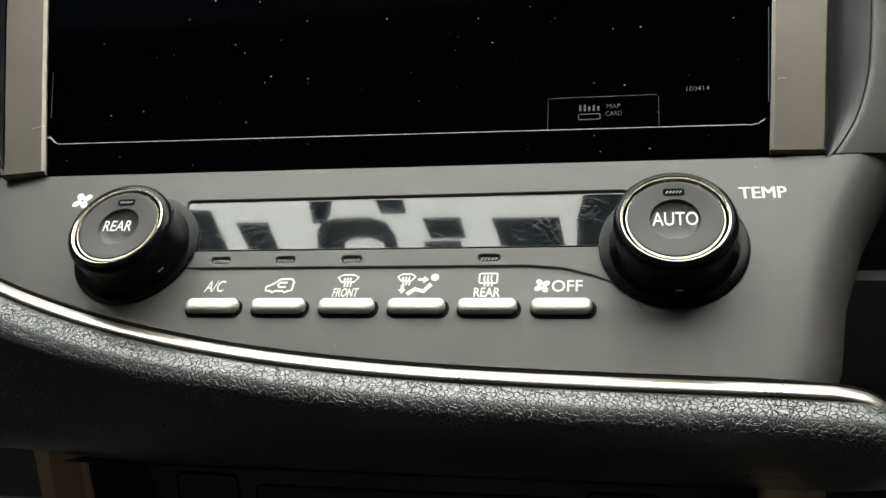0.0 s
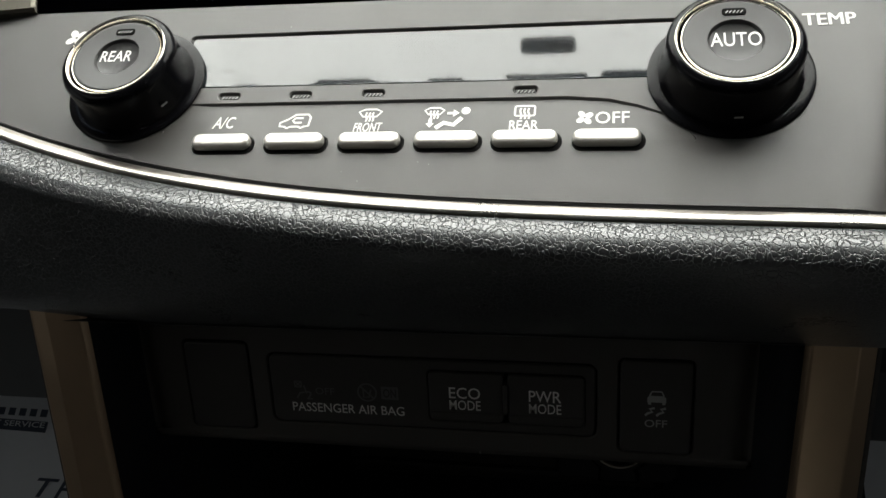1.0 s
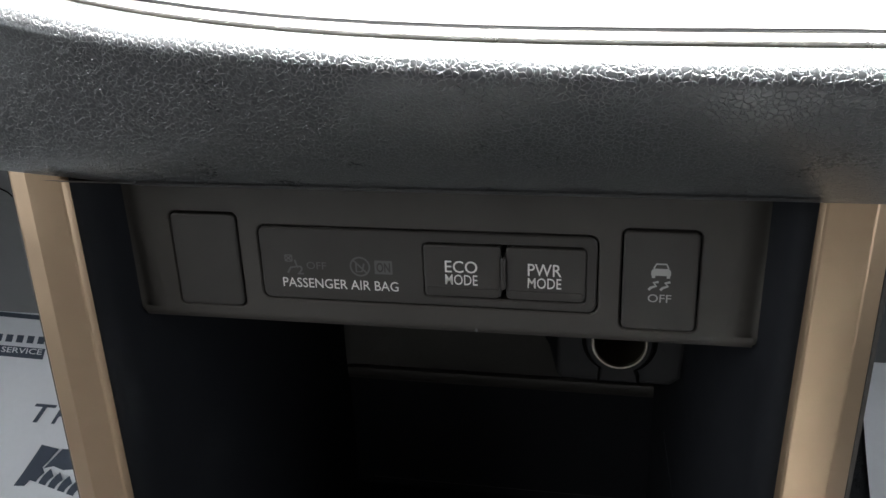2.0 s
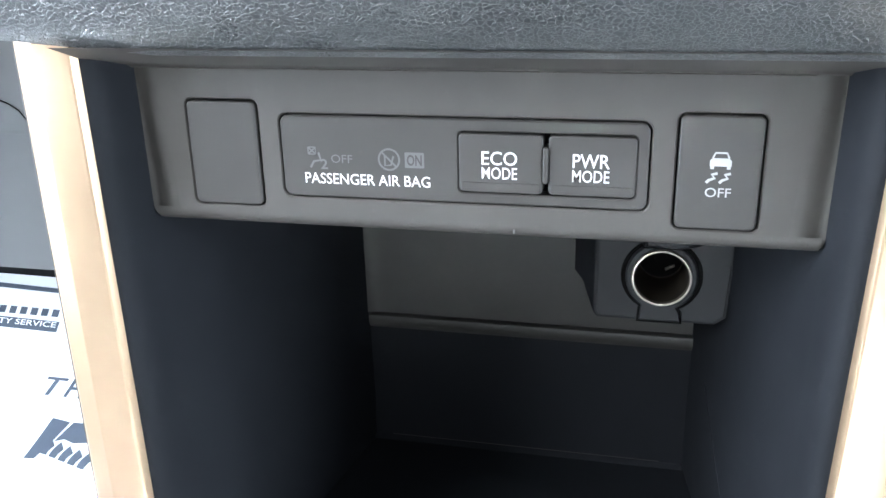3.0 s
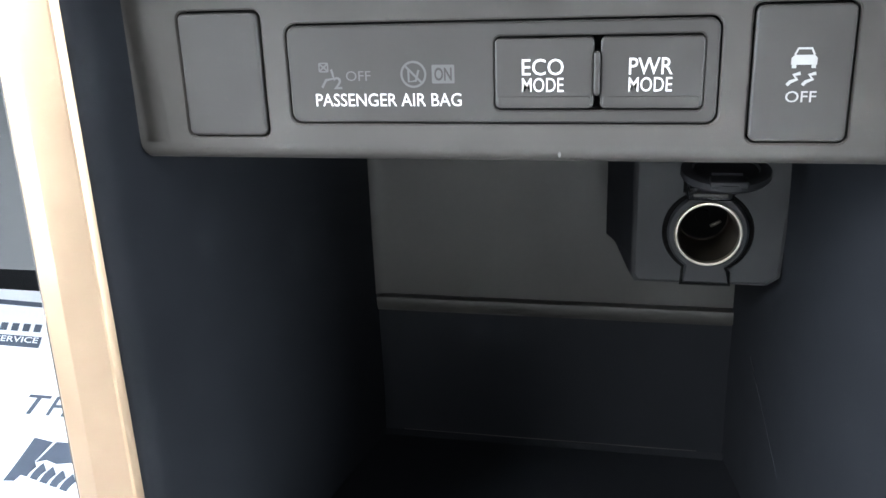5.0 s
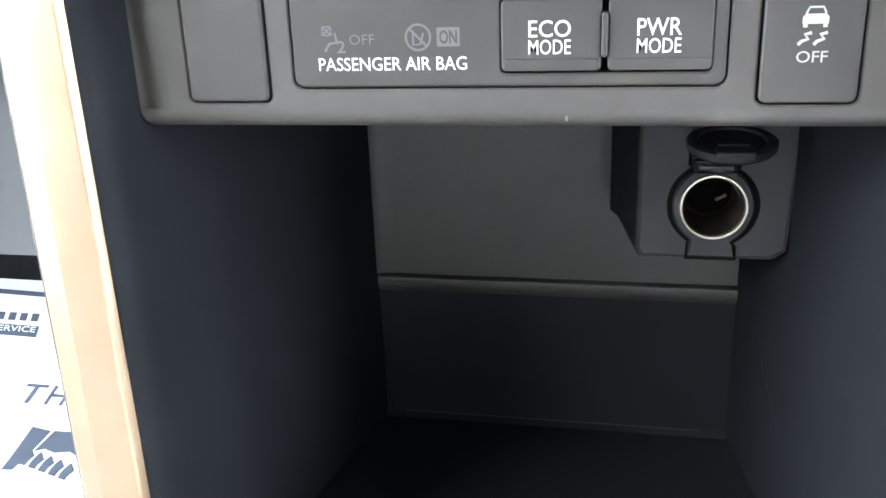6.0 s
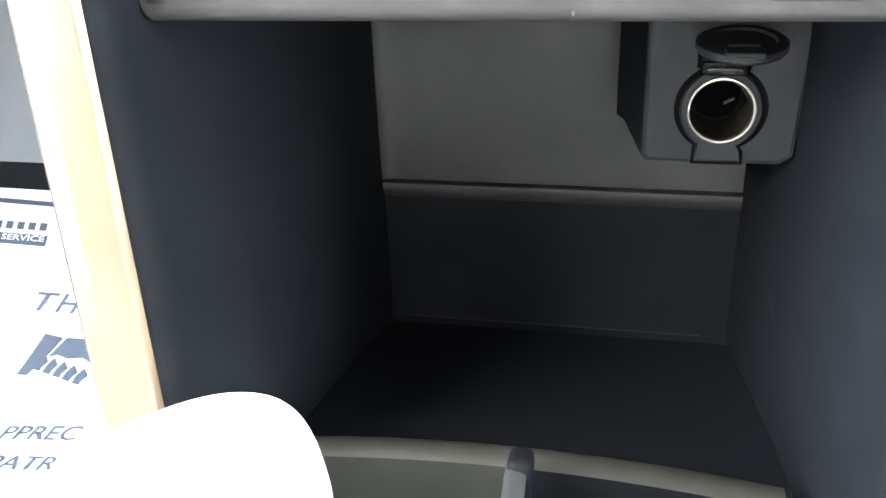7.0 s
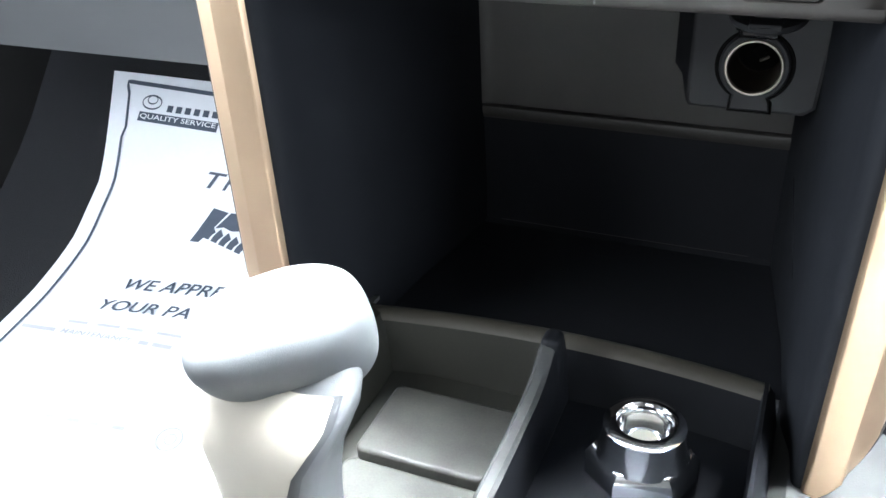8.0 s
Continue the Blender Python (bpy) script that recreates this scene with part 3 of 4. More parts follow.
def pad_profile(u):
    uc = min(u, 0.088)
    fall = max(0.0, u - 0.088)
    v0 = hem(uc) - 0.0040
    base = SLOPE @ Vector((0, v0, 0.0))
    width = 0.0058 + 0.0024 * min(1, max(0, (-0.07 - u) / 0.08))
    back = fall * fall * 9.0
    base += Vector((0, back, -0.22 * fall))
    p0 = base - OFF_SLOPE * 0.003
    p1 = base + OFF_SLOPE * 0.0004
    p2 = base - UP_SLOPE * width * 0.5 + OFF_SLOPE * 0.0017
    p3 = base - UP_SLOPE * width + OFF_SLOPE * 0.0026
    end = (0.214 + back, -0.0250 + 0.004 * min(1, max(0, (-0.12 - u) / 0.05)))
    nose = 0.0048
    cy, cz = p3.y + 0.656 * nose, p3.z - 0.755 * nose
    curve = [(cy + nose * math.cos(radians(131 + 72 * i / 9)), cz + nose * math.sin(radians(131 + 72 * i / 9))) for i in range(10)]
    ay, az = curve[-1]
    curve += bezier((ay, az), (ay + 0.0039, az - 0.0092), (end[0] - 0.0190, end[1] + 0.0105), end, 20)[1:]
    pts = [(p0.y, p0.z), (p1.y, p1.z), ((p1.y + p2.y) / 2, (p1.z + p2.z) / 2 + 0.0003), (p2.y, p2.z), ((p2.y + p3.y) / 2, (p2.z + p3.z) / 2 + 0.0003)] + curve
    return [(u, y, z) for y, z in pts] + [(u, end[0] + 0.004, end[1] + 0.003), (u, end[0] + 0.02, end[1] + 0.012)]


rows = [pad_profile(-0.192 + 0.004 * i) for i in range(81)]
structure("dashboard_pad", sheet(rows), LEATHER, "black grained leather padding rolled under the dashboard edge", "dashboard")

# ---- switch panel ----
switches = empty("switch_panel", UPRIGHT, "dark grey plastic switch panel recessed under the leather edge", "switch panel")
outer = [(-0.1346, -0.0776), (0.0551, -0.0776), (0.0573, -0.0318), (-0.1368, -0.0318)]
blank_c, pod_c, esc_c = (-0.1152, -0.0585, 0.0240, 0.0340), (-0.0407, -0.0586, 0.1116, 0.0265), (0.0336, -0.0595, 0.0234, 0.0336)
part("faceplate", plate(outer, [rrect(*blank_c, 0.0022), rrect(*pod_c, 0.0030), rrect(*esc_c, 0.0022)], 0.006, 0.0005), FASCIA, switches)
lip = [[(x, v, n) for v, n in ((-0.0770, 0.00004), (-0.0780, 0.00002), (-0.0792, -0.0003), (-0.0803, -0.0010), (-0.0813, -0.0020), (-0.0820, -0.0034), (-0.0825, -0.0056), (-0.0826, -0.0085), (-0.0824, -0.0140), (-0.0815, -0.0300))] for x in (-0.1420, -0.1346, -0.04, 0.0551, 0.0625)]
part("lower_lip", sheet(lip), FASCIA, switches)
part("pale_spot", blot(bmesh.new(), [(-0.0236 + 0.0004 * math.cos(k * 0.9), -0.0796 + 0.0008 * math.sin(k * 0.9)) for k in range(7)], 0.00025), FAINT, switches, "small pale spot on the lower edge")
top = [[(x, -0.0322, -0.0004), (x, -0.0317, 0.0003), (x, -0.0311, 0.0014), (x, -0.0300, 0.006), (x, -0.0268, 0.018), (x, -0.0225, 0.030)] for x in (-0.150, -0.04, 0.070)]
part("upper_shelf", sheet(top), FASCIA, switches)
for side in (-1, 1):
    turn = []
    for x, z, back in ((-0.1362, -0.0318, 0), (-0.1354, -0.05, 0), (-0.1340, -0.0776, 0), (-0.1339, -0.0792, 0.0004), (-0.1338, -0.0808, 0.0016), (-0.1337, -0.0822, 0.0040)):
        x = x if side < 0 else 2 * MID + 0.0005 - x
        turn.append([(x + side * d, z, n - back) for d, n in ((-0.0006, 0.00004), (0.0012, 0.00004), (0.0030, -0.0002), (0.0048, -0.0007), (0.0064, -0.0014), (0.0076, -0.0018), (0.0086, -0.0017), (0.0096, -0.0013), (0.0106, -0.0015), (0.0114, -0.0024), (0.0119, -0.0042), (0.0121, -0.0080))])
    part("rounded_end", sheet(turn), FASCIA, switches)
part("gap", plate(rrect(-0.04, -0.058, 0.2, 0.044, 0.002), [], 0.001, 0.0001, -0.0045), GAP, switches)


def key_cap(name, c, front, label, shrink=0.0011):
    return part(name, pill(c[2] - shrink, c[3] - shrink, 0.0018, -0.004, front, 0.0007, c[0], c[1], dome=0.0001), SWITCH, switches, label)


key_cap("blank_cover", blank_c, 0.0008, "blank dark grey switch cover")
esc = key_cap("stability_switch", esc_c, 0.0008, "dark grey push switch with a skidding car symbol")
ZE = 0.00105
part("lettering", lettering("OFF", 0.0302, 0.0372, -0.0661, -0.0634, ZE, 0.005), PALE, esc)
car = blot(bmesh.new(), mm([(30.9, -57.2), (30.9, -55.6), (31.6, -54.9), (36.0, -54.9), (36.7, -55.6), (36.7, -57.2)]), ZE)
stroke(car, mm([(31.6, -54.9), (32.3, -53.4), (35.3, -53.4), (36.0, -54.9)]), 0.0005, ZE)
blot(car, mm([(31.1, -58.0), (32.1, -58.0), (32.1, -57.1), (31.1, -57.1)]), ZE)
blot(car, mm([(35.5, -58.0), (36.5, -58.0), (36.5, -57.1), (35.5, -57.1)]), ZE)
for x in (31.9, 35.4):
    stroke(car, mm([(x + 1.3, -59.2), (x - 0.2, -59.6), (x + 0.6, -60.6), (x - 0.9, -61.2), (x - 1.6, -62.0)]), 0.0008, ZE)
part("skidding_car_symbol", car, PALE, esc)

pod_hole = (-0.0145, -0.0588, 0.0516, 0.0186)
po = rrect(pod_c[0], pod_c[1], pod_c[2] - 0.0011, pod_c[3] - 0.0011, 0.0026)
pod = part("mode_switch_pod", plate(po, [rrect(*pod_hole, 0.0016)], 0.005, 0.0005, 0.0003), SWITCH, switches, "dark grey switch pod with air bag legends")
ZP = 0.00042
part("lettering", lettering("PASSENGER AIR BAG", -0.0888, -0.0490, -0.0670, -0.0636, ZP, 0.003), INK, pod, "white printed lettering")
part("faint_lettering", lettering("OFF", -0.0800, -0.0732, -0.0603, -0.0577, ZP, 0.0), FAINT, pod)
part("faint_lettering", lettering("2", -0.0835, -0.0812, -0.0624, -0.0592, ZP, 0.02), FAINT, pod)
dim = stroke(bmesh.new(), mm([(-87.4, -55.6), (-84.8, -57.8)]), 0.0005, ZP)
stroke(dim, mm([(-84.8, -55.6), (-87.4, -57.8)]), 0.0005, ZP)
stroke(dim, rrect(-0.0861, -0.0567, 0.0024, 0.0022, 0.0003, 2), 0.0004, ZP, True)
stroke(dim, mm([(-84.0, -57.2), (-83.4, -59.6), (-85.6, -60.0), (-86.8, -62.0)]), 0.0007, ZP)
part("faint_symbol", dim, FAINT, pod)
dim = bmesh.new()
stroke(dim, circle(-0.0616, -0.0587, 0.0032, 40), 0.0006, ZP, True)
stroke(dim, mm([(-63.8, -56.5), (-59.4, -60.9)]), 0.0006, ZP)
stroke(dim, mm([(-62.9, -57.4), (-62.9, -60.6), (-61.0, -60.4), (-60.2, -57.6)]), 0.0006, ZP)
part("faint_symbol", dim, FAINT, pod)
part("faint_symbol", blot(bmesh.new(), rrect(-0.0537, -0.0587, 0.0060, 0.0048, 0.0003, 2), ZP - 0.00005), FAINT, pod)
part("faint_lettering", lettering("ON", -0.0560, -0.0514, -0.0604, -0.0570, ZP + 0.00005, 0.02), SWITCH, pod)
for name, cx, words in (("eco_button", -0.0277, "ECO"), ("power_button", -0.0012, "PWR")):
    b = part(name, pill(0.0249, 0.0176, 0.0013, -0.004, 0.0006, 0.0006, cx, -0.0588, dome=0.0001), SWITCH, pod, "dark grey mode push button")
    part("lettering", lettering(words, cx - 0.0055, cx + 0.0050, -0.0592, -0.0551, 0.00085, 0.005), INK, b)
    part("lettering", lettering("MODE", cx - 0.0055, cx + 0.0050, -0.0634, -0.0598, 0.00085, 0.003), INK, b)
    part("finger_lip", pill(0.0236, 0.0030, 0.0009, 0.0, 0.00088, 0.0003, cx, -0.0660), SWITCH, b)
part("centre_pin", pill(0.0016, 0.0110, 0.0008, -0.004, 0.0016, 0.0006, -0.01445, -0.0588), SWITCH, pod)

# ---- storage cubby ----
def inner_edge(s, f):
    """Distance from the centre line to the pillar's inner edge, f of the way down."""
    return 0.1102 - 0.0022 * f if s < 0 else 0.1124 - 0.0068 * f


def side_wall(s):
    def station(z):
        f = (-0.025 - z) / 0.24
        front = inner_edge(s, f)
        roll = bezier((front, 0.2236), (front - 0.0042, 0.2238), (0.1052 - 0.002 * f, 0.2300), (0.1040 - 0.0030 * f, 0.2440), 9)
        return [(MID + s * x, y, z) for x, y in roll + [(0.1008 - 0.004 * f, 0.2620), (0.0970 - 0.0020 * f, 0.2900), (0.0925, 0.320), (0.0815, 0.3915)]]
    rows = [station(-0.020 - 0.0242 * i) for i in range(11)]
    return slab(rows, (s * 0.004, 0.0005, 0))


cubby = empty("storage_cubby", Matrix(), "black plastic open storage cubby under the switch panel", "storage cubby")
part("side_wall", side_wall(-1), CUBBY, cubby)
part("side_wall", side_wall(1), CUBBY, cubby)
back_rows = [[(x, y - d, z) for x, d in ((-0.1262, 0.0120), (-0.1258, 0.0085), (-0.1242, 0.0045), (-0.1215, 0.0016), (-0.1180, 0.0003), (-0.1140, 0.0), (-0.06, 0.0), (0.0435, 0.0))] for y, z in ((0.3895, -0.060), (0.3905, -0.1805))]
part("upper_back_panel", slab(back_rows, (0, 0.003, 0)), CUBBY_BACK, cubby, "dark grey back panel with a soft sheen")
# The ledge borrows the upper panel's paler grey to look lit.
lip_rows = [[(x, y, z) for x in (-0.1235, -0.06, 0.0, 0.0435)] for y, z in ((0.3935, -0.1816), (0.3898, -0.1817), (0.3890, -0.1822), (0.3887, -0.1832), (0.3889, -0.1860), (0.3896, -0.1882), (0.3905, -0.1894))]
part("back_ledge", sheet(lip_rows), CUBBY_BACK, cubby, "narrow ledge across the back, painted paler as if lit")
back_rows = [[(MID + e * w, y, z) for e in (-1, -0.4, 0.3, 1)] for y, z, w in ((0.3902, -0.1888, 0.0832), (0.3915, -0.2300, 0.0830), (0.3905, -0.2540, 0.0830), (0.3880, -0.2560, 0.0835), (0.33, -0.2560, 0.0930), (0.275, -0.2550, 0.1010))]
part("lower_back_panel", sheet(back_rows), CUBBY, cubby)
part("mould_line", stroke(bmesh.new(), [(-0.112, 0.0), (0.030, 0.0)], 0.0003), CUBBY_BACK, cubby, "", pose(0, 0.3903, -0.2535, 80, 0, 0))
crease = bmesh.new()
a, b = Vector((0.0462, 0.360, -0.190)), Vector((0.0610, 0.268, -0.257))
loft(crease, [[tuple(p + Vector(o)) for o in ((0, 0, 0), (-0.0003, 0, 0.0002), (0, 0, 0.0003))] for p in (a, b)])
part("wall_crease", crease, CUBBY, cubby)
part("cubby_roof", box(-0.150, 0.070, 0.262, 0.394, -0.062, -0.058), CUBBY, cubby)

# ---- power socket ----
SOCK = Matrix.Translation((0.0232, 0.3310, -0.1278)) @ Matrix.Rotation(radians(88), 4, "X")
power = empty("power_socket", SOCK, "black twelve volt socket with a bright ring in the cubby", "power socket")
front = mm([(-27.0, 60), (-27.0, -10), (-27.0, -18.0), (-25.5, -20.3), (22, -20.3), (26.5, -17), (31, 60)])
rear = mm([(-37.0, 60), (-37.0, -9.5), (-34.0, -11.5), (-28.5, -21.0), (23, -21.0), (27.5, -17.5), (33, 60)])
lo = [[(x * 0.95 + 0.0003, y * 0.94, -0.0016) for x, y in front], [(x * 0.985 + 0.0003, y * 0.985, -0.0019) for x, y in front], [(x, y, -0.0028) for x, y in front], [(x, y, -0.0300) for x, y in rear], [(x, y, -0.0585) for x, y in rear]]
part("housing", loft(bmesh.new(), lo[:3], False, False), HOUSING, power, "dark grey plastic housing")
# Sides of the housing in the darker CUBBY colour stand for shade.
part("housing_side", loft(bmesh.new(), lo[2:], False, True), CUBBY, power, "housing side painted darker, as if in shade")
part("front_plate", plate([(x * 0.951 + 0.0003, y * 0.941) for x, y in front], [circle(0, 0, 0.0112, 48)], 0.001, 0.0002, -0.0015), HOUSING, power)
neck = [(math.cos(radians(a)) * 0.0158, math.sin(radians(a)) * 0.0158) for a in range(-62, 63, 8)]
neck += mm([(9.0, 14.6), (9.0, 20), (-9.0, 20), (-9.0, 14.6)])
neck += [(math.cos(radians(a)) * 0.0158, math.sin(radians(a)) * 0.0158) for a in range(118, 243, 8)]
neck += mm([(-8.6, -15.2), (-8.9, -20.4), (8.9, -20.4), (8.6, -15.2)])
neck = [(x * 0.91, y * 0.94) for x, y in neck]
part("collar", plate(neck, [circle(0, 0, 0.0112, 48)], 0.006, 0.0008, 0.0010), HOUSING, power, "black keyhole-shaped collar")
halo = [(x * 1.13, y * 1.07) for x, y in neck]
part("collar_recess", plate(halo, [circle(0, 0, 0.0113, 48)], 0.001, 0.0003, -0.0008), GAP, power)
part("bright_ring", lathe([(0.0120, 0.0002), (0.0120, 0.0018), (0.0117, 0.0024), (0.0110, 0.0023), (0.0106, 0.0012), (0.0105, -0.004)], closed=True), NICKEL, power, "bright metal ring")
part("barrel", lathe([(0.0106, 0.0008), (0.0103, -0.003), (0.0100, -0.026), (0.0094, -0.0265), (0.0094, -0.0300), (0.0090, -0.0302)], open_first=True), BARREL, power)
# Flat black on the end paints the shade deep inside the barrel.
part("barrel_end", lathe([(0.0094, -0.0262), (0.0094, -0.0268), (0.0086, -0.0272), (0.0030, -0.0272), (0.0026, -0.0250), (0.0002, -0.0248)]), GAP, power)
part("contact_spring", box(0.0010, 0.0052, -0.0006, 0.0006, -0.0120, -0.0110, 0.0003), BARREL, power, "", pose(0.0005, 0.0002, 0.004, 0, 0, 28))
band = [[(0.0099 * math.cos(radians(a)), 0.0099 * math.sin(radians(a)), z) for a in range(20, 161, 10)] for z in (-0.006, -0.0085)]
part("contact_band", slab(band, (0, -0.0005, 0)), BARREL, power)
part("hinge", box(-0.0080, 0.0080, 0.0125, 0.0175, -0.001, 0.0030, 0.0007), BLACK, power)
part("hinge_pin", box(-0.0060, 0.0060, 0.0140, 0.0156, 0.0028, 0.0042, 0.0005), CUBBY_BACK, power)
cap = part("flip_cap", lathe([(0.0002, 0.0), (0.0142, 0.0), (0.0150, 0.0010), (0.0149, 0.0030), (0.0138, 0.0036), (0.0112, 0.0036), (0.0108, 0.0026), (0.0002, 0.0026)]), HOUSING, power, "black flip cap standing open", pose(0.0035, 0.0232, 0.0120, -78, 0, 0))
part("cap_tab", box(-0.0062, 0.0062, -0.0146, -0.0090, 0.0018, 0.0044, 0.0008), HOUSING, cap)
part("cap_rib", box(-0.0050, 0.0052, -0.0050, -0.0036, 0.0020, 0.0036, 0.0005), HOUSING, cap)

# ---- metallic pillars ----


def outer_edge(s, f):
    """Distance from the centre line to the pillar's outer edge, which rounds inward at the foot."""
    x = 0.1342 + 0.0006 * f if s < 0 else 0.1335 - 0.0045 * f
    down = max(0.0, (f - 0.78) / 0.24)
    return x - 0.0250 * (1 - math.sqrt(max(0.0, 1 - down * down)))


def pillar(s, label):
    def station(z):
        f = (-0.012 - z) / 0.24
        inn, edge, whole = inner_edge(s, f) + 0.0005, outer_edge(s, f), outer_edge(s, min(f, 0.78))
        fold = inn + (whole - inn) * 0.58 if s < 0 else 0.1270 - 0.0045 * f - 0.0038 * f * f
        cut = [(inn, 0.2320), (inn, 0.2258), (inn + 0.0003, 0.2246), (inn + 0.0015, 0.2222), (inn + 0.0020, 0.2216), (inn + 0.0027, 0.2213), (fold - 0.0006, 0.2204), (fold, 0.22045), (fold + 0.0006, 0.2207), (whole - 0.0018, 0.2242), (whole - 0.0005, 0.2253), (whole, 0.2268), (whole, 0.2400), (inn + 0.004, 0.2400)]
        return [(MID + s * min(x, edge), y, z) for x, y in cut]
    loops = [station(-0.012 - 0.011 * i) for i in range(20)] + [station(-0.2270 - 0.0029 * i) for i in range(11)]
    end = [(x * 0.99 + MID * 0.01, y + 0.003, -0.2566) for x, y, z in loops[-1]]
    ob = link_mesh("metallic_pillar", loft(bmesh.new(), loops + [end]), GOLD, 14)
    tagged(ob, label, "trim", "pillars beside the cubby")
    def seal_station(z):
        f = (-0.012 - z) / 0.24
        x = outer_edge(s, f)
        return [(MID + s * (x + a), 0.2265 + b, z) for a, b in ((0.0001, 0), (0.0016, 0.0008), (0.0022, 0.006), (0.0001, 0.007))]
    part("edge_seal", loft(bmesh.new(), [seal_station(-0.016 - 0.0238 * i) for i in range(9)] + [seal_station(-0.2240 - 0.0035 * i) for i in range(10)]), SEAL, ob, "brown grained seal")
    return ob


pillar(-1, "champagne metallic pillar trim standing beside the open cubby")
pillar(1, "champagne metallic pillar trim with a rounded outer edge")

# ---- centre console ----
tray = empty("console_tray", Matrix(), "two-compartment plastic console tray in front of the cubby", "tray")


def rear_rim(x0, x1, first, last):
    rows = []
    for i in range(15):
        x = x0 + (x1 - x0) * i / 14
        bend = 0.008 * ((x + 0.04) / 0.09) ** 2 - 0.0065
        profile = ((0.2760, -0.2560), (0.2660, -0.2420), (0.2650, -0.2385), (0.2625, -0.2372), (0.2595, -0.2375), (0.2568, -0.2386), (0.2552, -0.2404), (0.2543, -0.2440), (0.2526, -0.2520), (0.2480, -0.2680))
        rows.append([(x, y - bend, z) for y, z in profile[first:last]])
    return sheet(rows)


part("rear_rim", rear_rim(-0.1500, 0.0505, 0, 7), RIM, tray, "brownish grey rounded rim")
part("rear_wall", rear_rim(-0.1280, -0.0385, 6, 10), TRAY, tray)
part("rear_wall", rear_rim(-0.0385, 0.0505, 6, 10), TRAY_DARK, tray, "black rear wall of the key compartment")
ridge = ((0.2550, -0.006), (0.2480, -0.004), (0.2455, 0.0), (0.2380, -0.0020), (0.2345, -0.0045), (0.2300, -0.0070), (0.2240, -0.0090), (0.2150, -0.0105), (0.19, -0.012), (0.06, -0.014))
part("divider", slab([[(x, y, z) for x, z in ((-0.0345, -0.2240 + d), (-0.0336, -0.2320 + d), (-0.0318, -0.268))] for y, d in ridge], (-0.0006, 0, -0.0003)), TRAY_DARK, tray)
# The top's paler colour stands for window light gleaming on the ridge.
part("divider_top", slab([[(x, y, z) for x, z in ((-0.0450, -0.268), (-0.0436, -0.2480 + d * 0.5), (-0.0426, -0.2290 + d), (-0.0414, -0.2236 + d), (-0.0396, -0.2219 + d), (-0.0362, -0.2222 + d), (-0.0346, -0.2238 + d))] for y, d in ridge], (0, 0, -0.0004)), DIVIDER, tray, "glossy divider top, painted paler to stand for a gleam")
part("rear_post", pill(0.0086, 0.0120, 0.0036, -0.268, -0.2212, 0.0030, -0.0372, 0.2450), TRAY_DARK, tray)
part("left_floor", sheet([[(x, y, z) for x in (-0.135, -0.09, -0.045)] for y, z in ((0.2520, -0.2650), (0.2320, -0.2668), (0.16, -0.2680), (0.02, -0.2690))]), TRAY, tray)
for depth, middle in ((0.0450, 0.2145), (0.0640, 0.1555)):
    part("rubber_mat", pill(0.0600, depth, 0.004, -0.268, -0.2610, 0.002, -0.0790, middle), MAT, tray, "worn grey-green rubber mat")
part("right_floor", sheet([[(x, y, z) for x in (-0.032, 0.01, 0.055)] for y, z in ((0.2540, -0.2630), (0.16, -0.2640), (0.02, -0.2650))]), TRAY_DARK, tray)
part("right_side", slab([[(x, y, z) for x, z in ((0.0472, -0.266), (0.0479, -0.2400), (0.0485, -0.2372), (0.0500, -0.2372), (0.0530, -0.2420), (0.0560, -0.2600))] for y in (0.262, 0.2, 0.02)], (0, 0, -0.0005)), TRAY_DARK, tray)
part("left_side", slab([[(x, y, z) for x, z in ((-0.1180, -0.266), (-0.1230, -0.2420), (-0.1260, -0.2380), (-0.1330, -0.2370))] for y in (0.262, 0.2, 0.02)], (0, 0, -0.0005)), TRAY, tray)

structure("console_side_panel", slab([[(x, y, z) for x, z in ((0.0535, -0.2600), (0.0620, -0.2535), (0.0900, -0.2545), (0.1080, -0.2620), (0.1150, -0.2900), (0.1180, -0.5800))] for y in (0.2700, 0.2300, 0.15, 0.0, -0.3)], (0, 0, -0.002)), KNEE, "grey grained console side panel", "console")
structure("console_left_panel", slab([[(x, y, z) for x, z in ((-0.1330, -0.2380), (-0.1400, -0.2395), (-0.1450, -0.2440), (-0.1480, -0.2600), (-0.1500, -0.5800))] for y in (0.2700, 0.2300, 0.15, 0.0, -0.3)], (0, 0, -0.002)), KNEE, "grey grained console side panel", "console")

# ---- wheel lock key ----
lock = empty("wheel_lock_key", pose(0.0100, 0.2040, -0.2645), "chrome wheel lock key standing on the black tray floor", "wheel lock key")
hexa = []
for r, z in ((0.0190, 0.0), (0.0210, 0.0015), (0.0210, 0.0270), (0.0180, 0.0310)):
    hexa.append([(r * math.cos(radians(60 * i + 12)), r * math.sin(radians(60 * i + 12)), z) for i in range(6)])
part("hex_base", loft(bmesh.new(), hexa), CHROME, lock)
part("collar", lathe([(0.0174, 0.0300), (0.0164, 0.0330), (0.0154, 0.0395), (0.0151, 0.0425), (0.0128, 0.0440), (0.0104, 0.0440), (0.0094, 0.0425), (0.0088, 0.0380), (0.0086, 0.0330), (0.0060, 0.0325), (0.0060, 0.0225)], closed=True), CHROME, lock)
part("insert", lathe([(0.0060, 0.0300), (0.0060, 0.0342), (0.0055, 0.0348), (0.0002, 0.0350)]), CREAM, lock, "pale disc inside the bore")

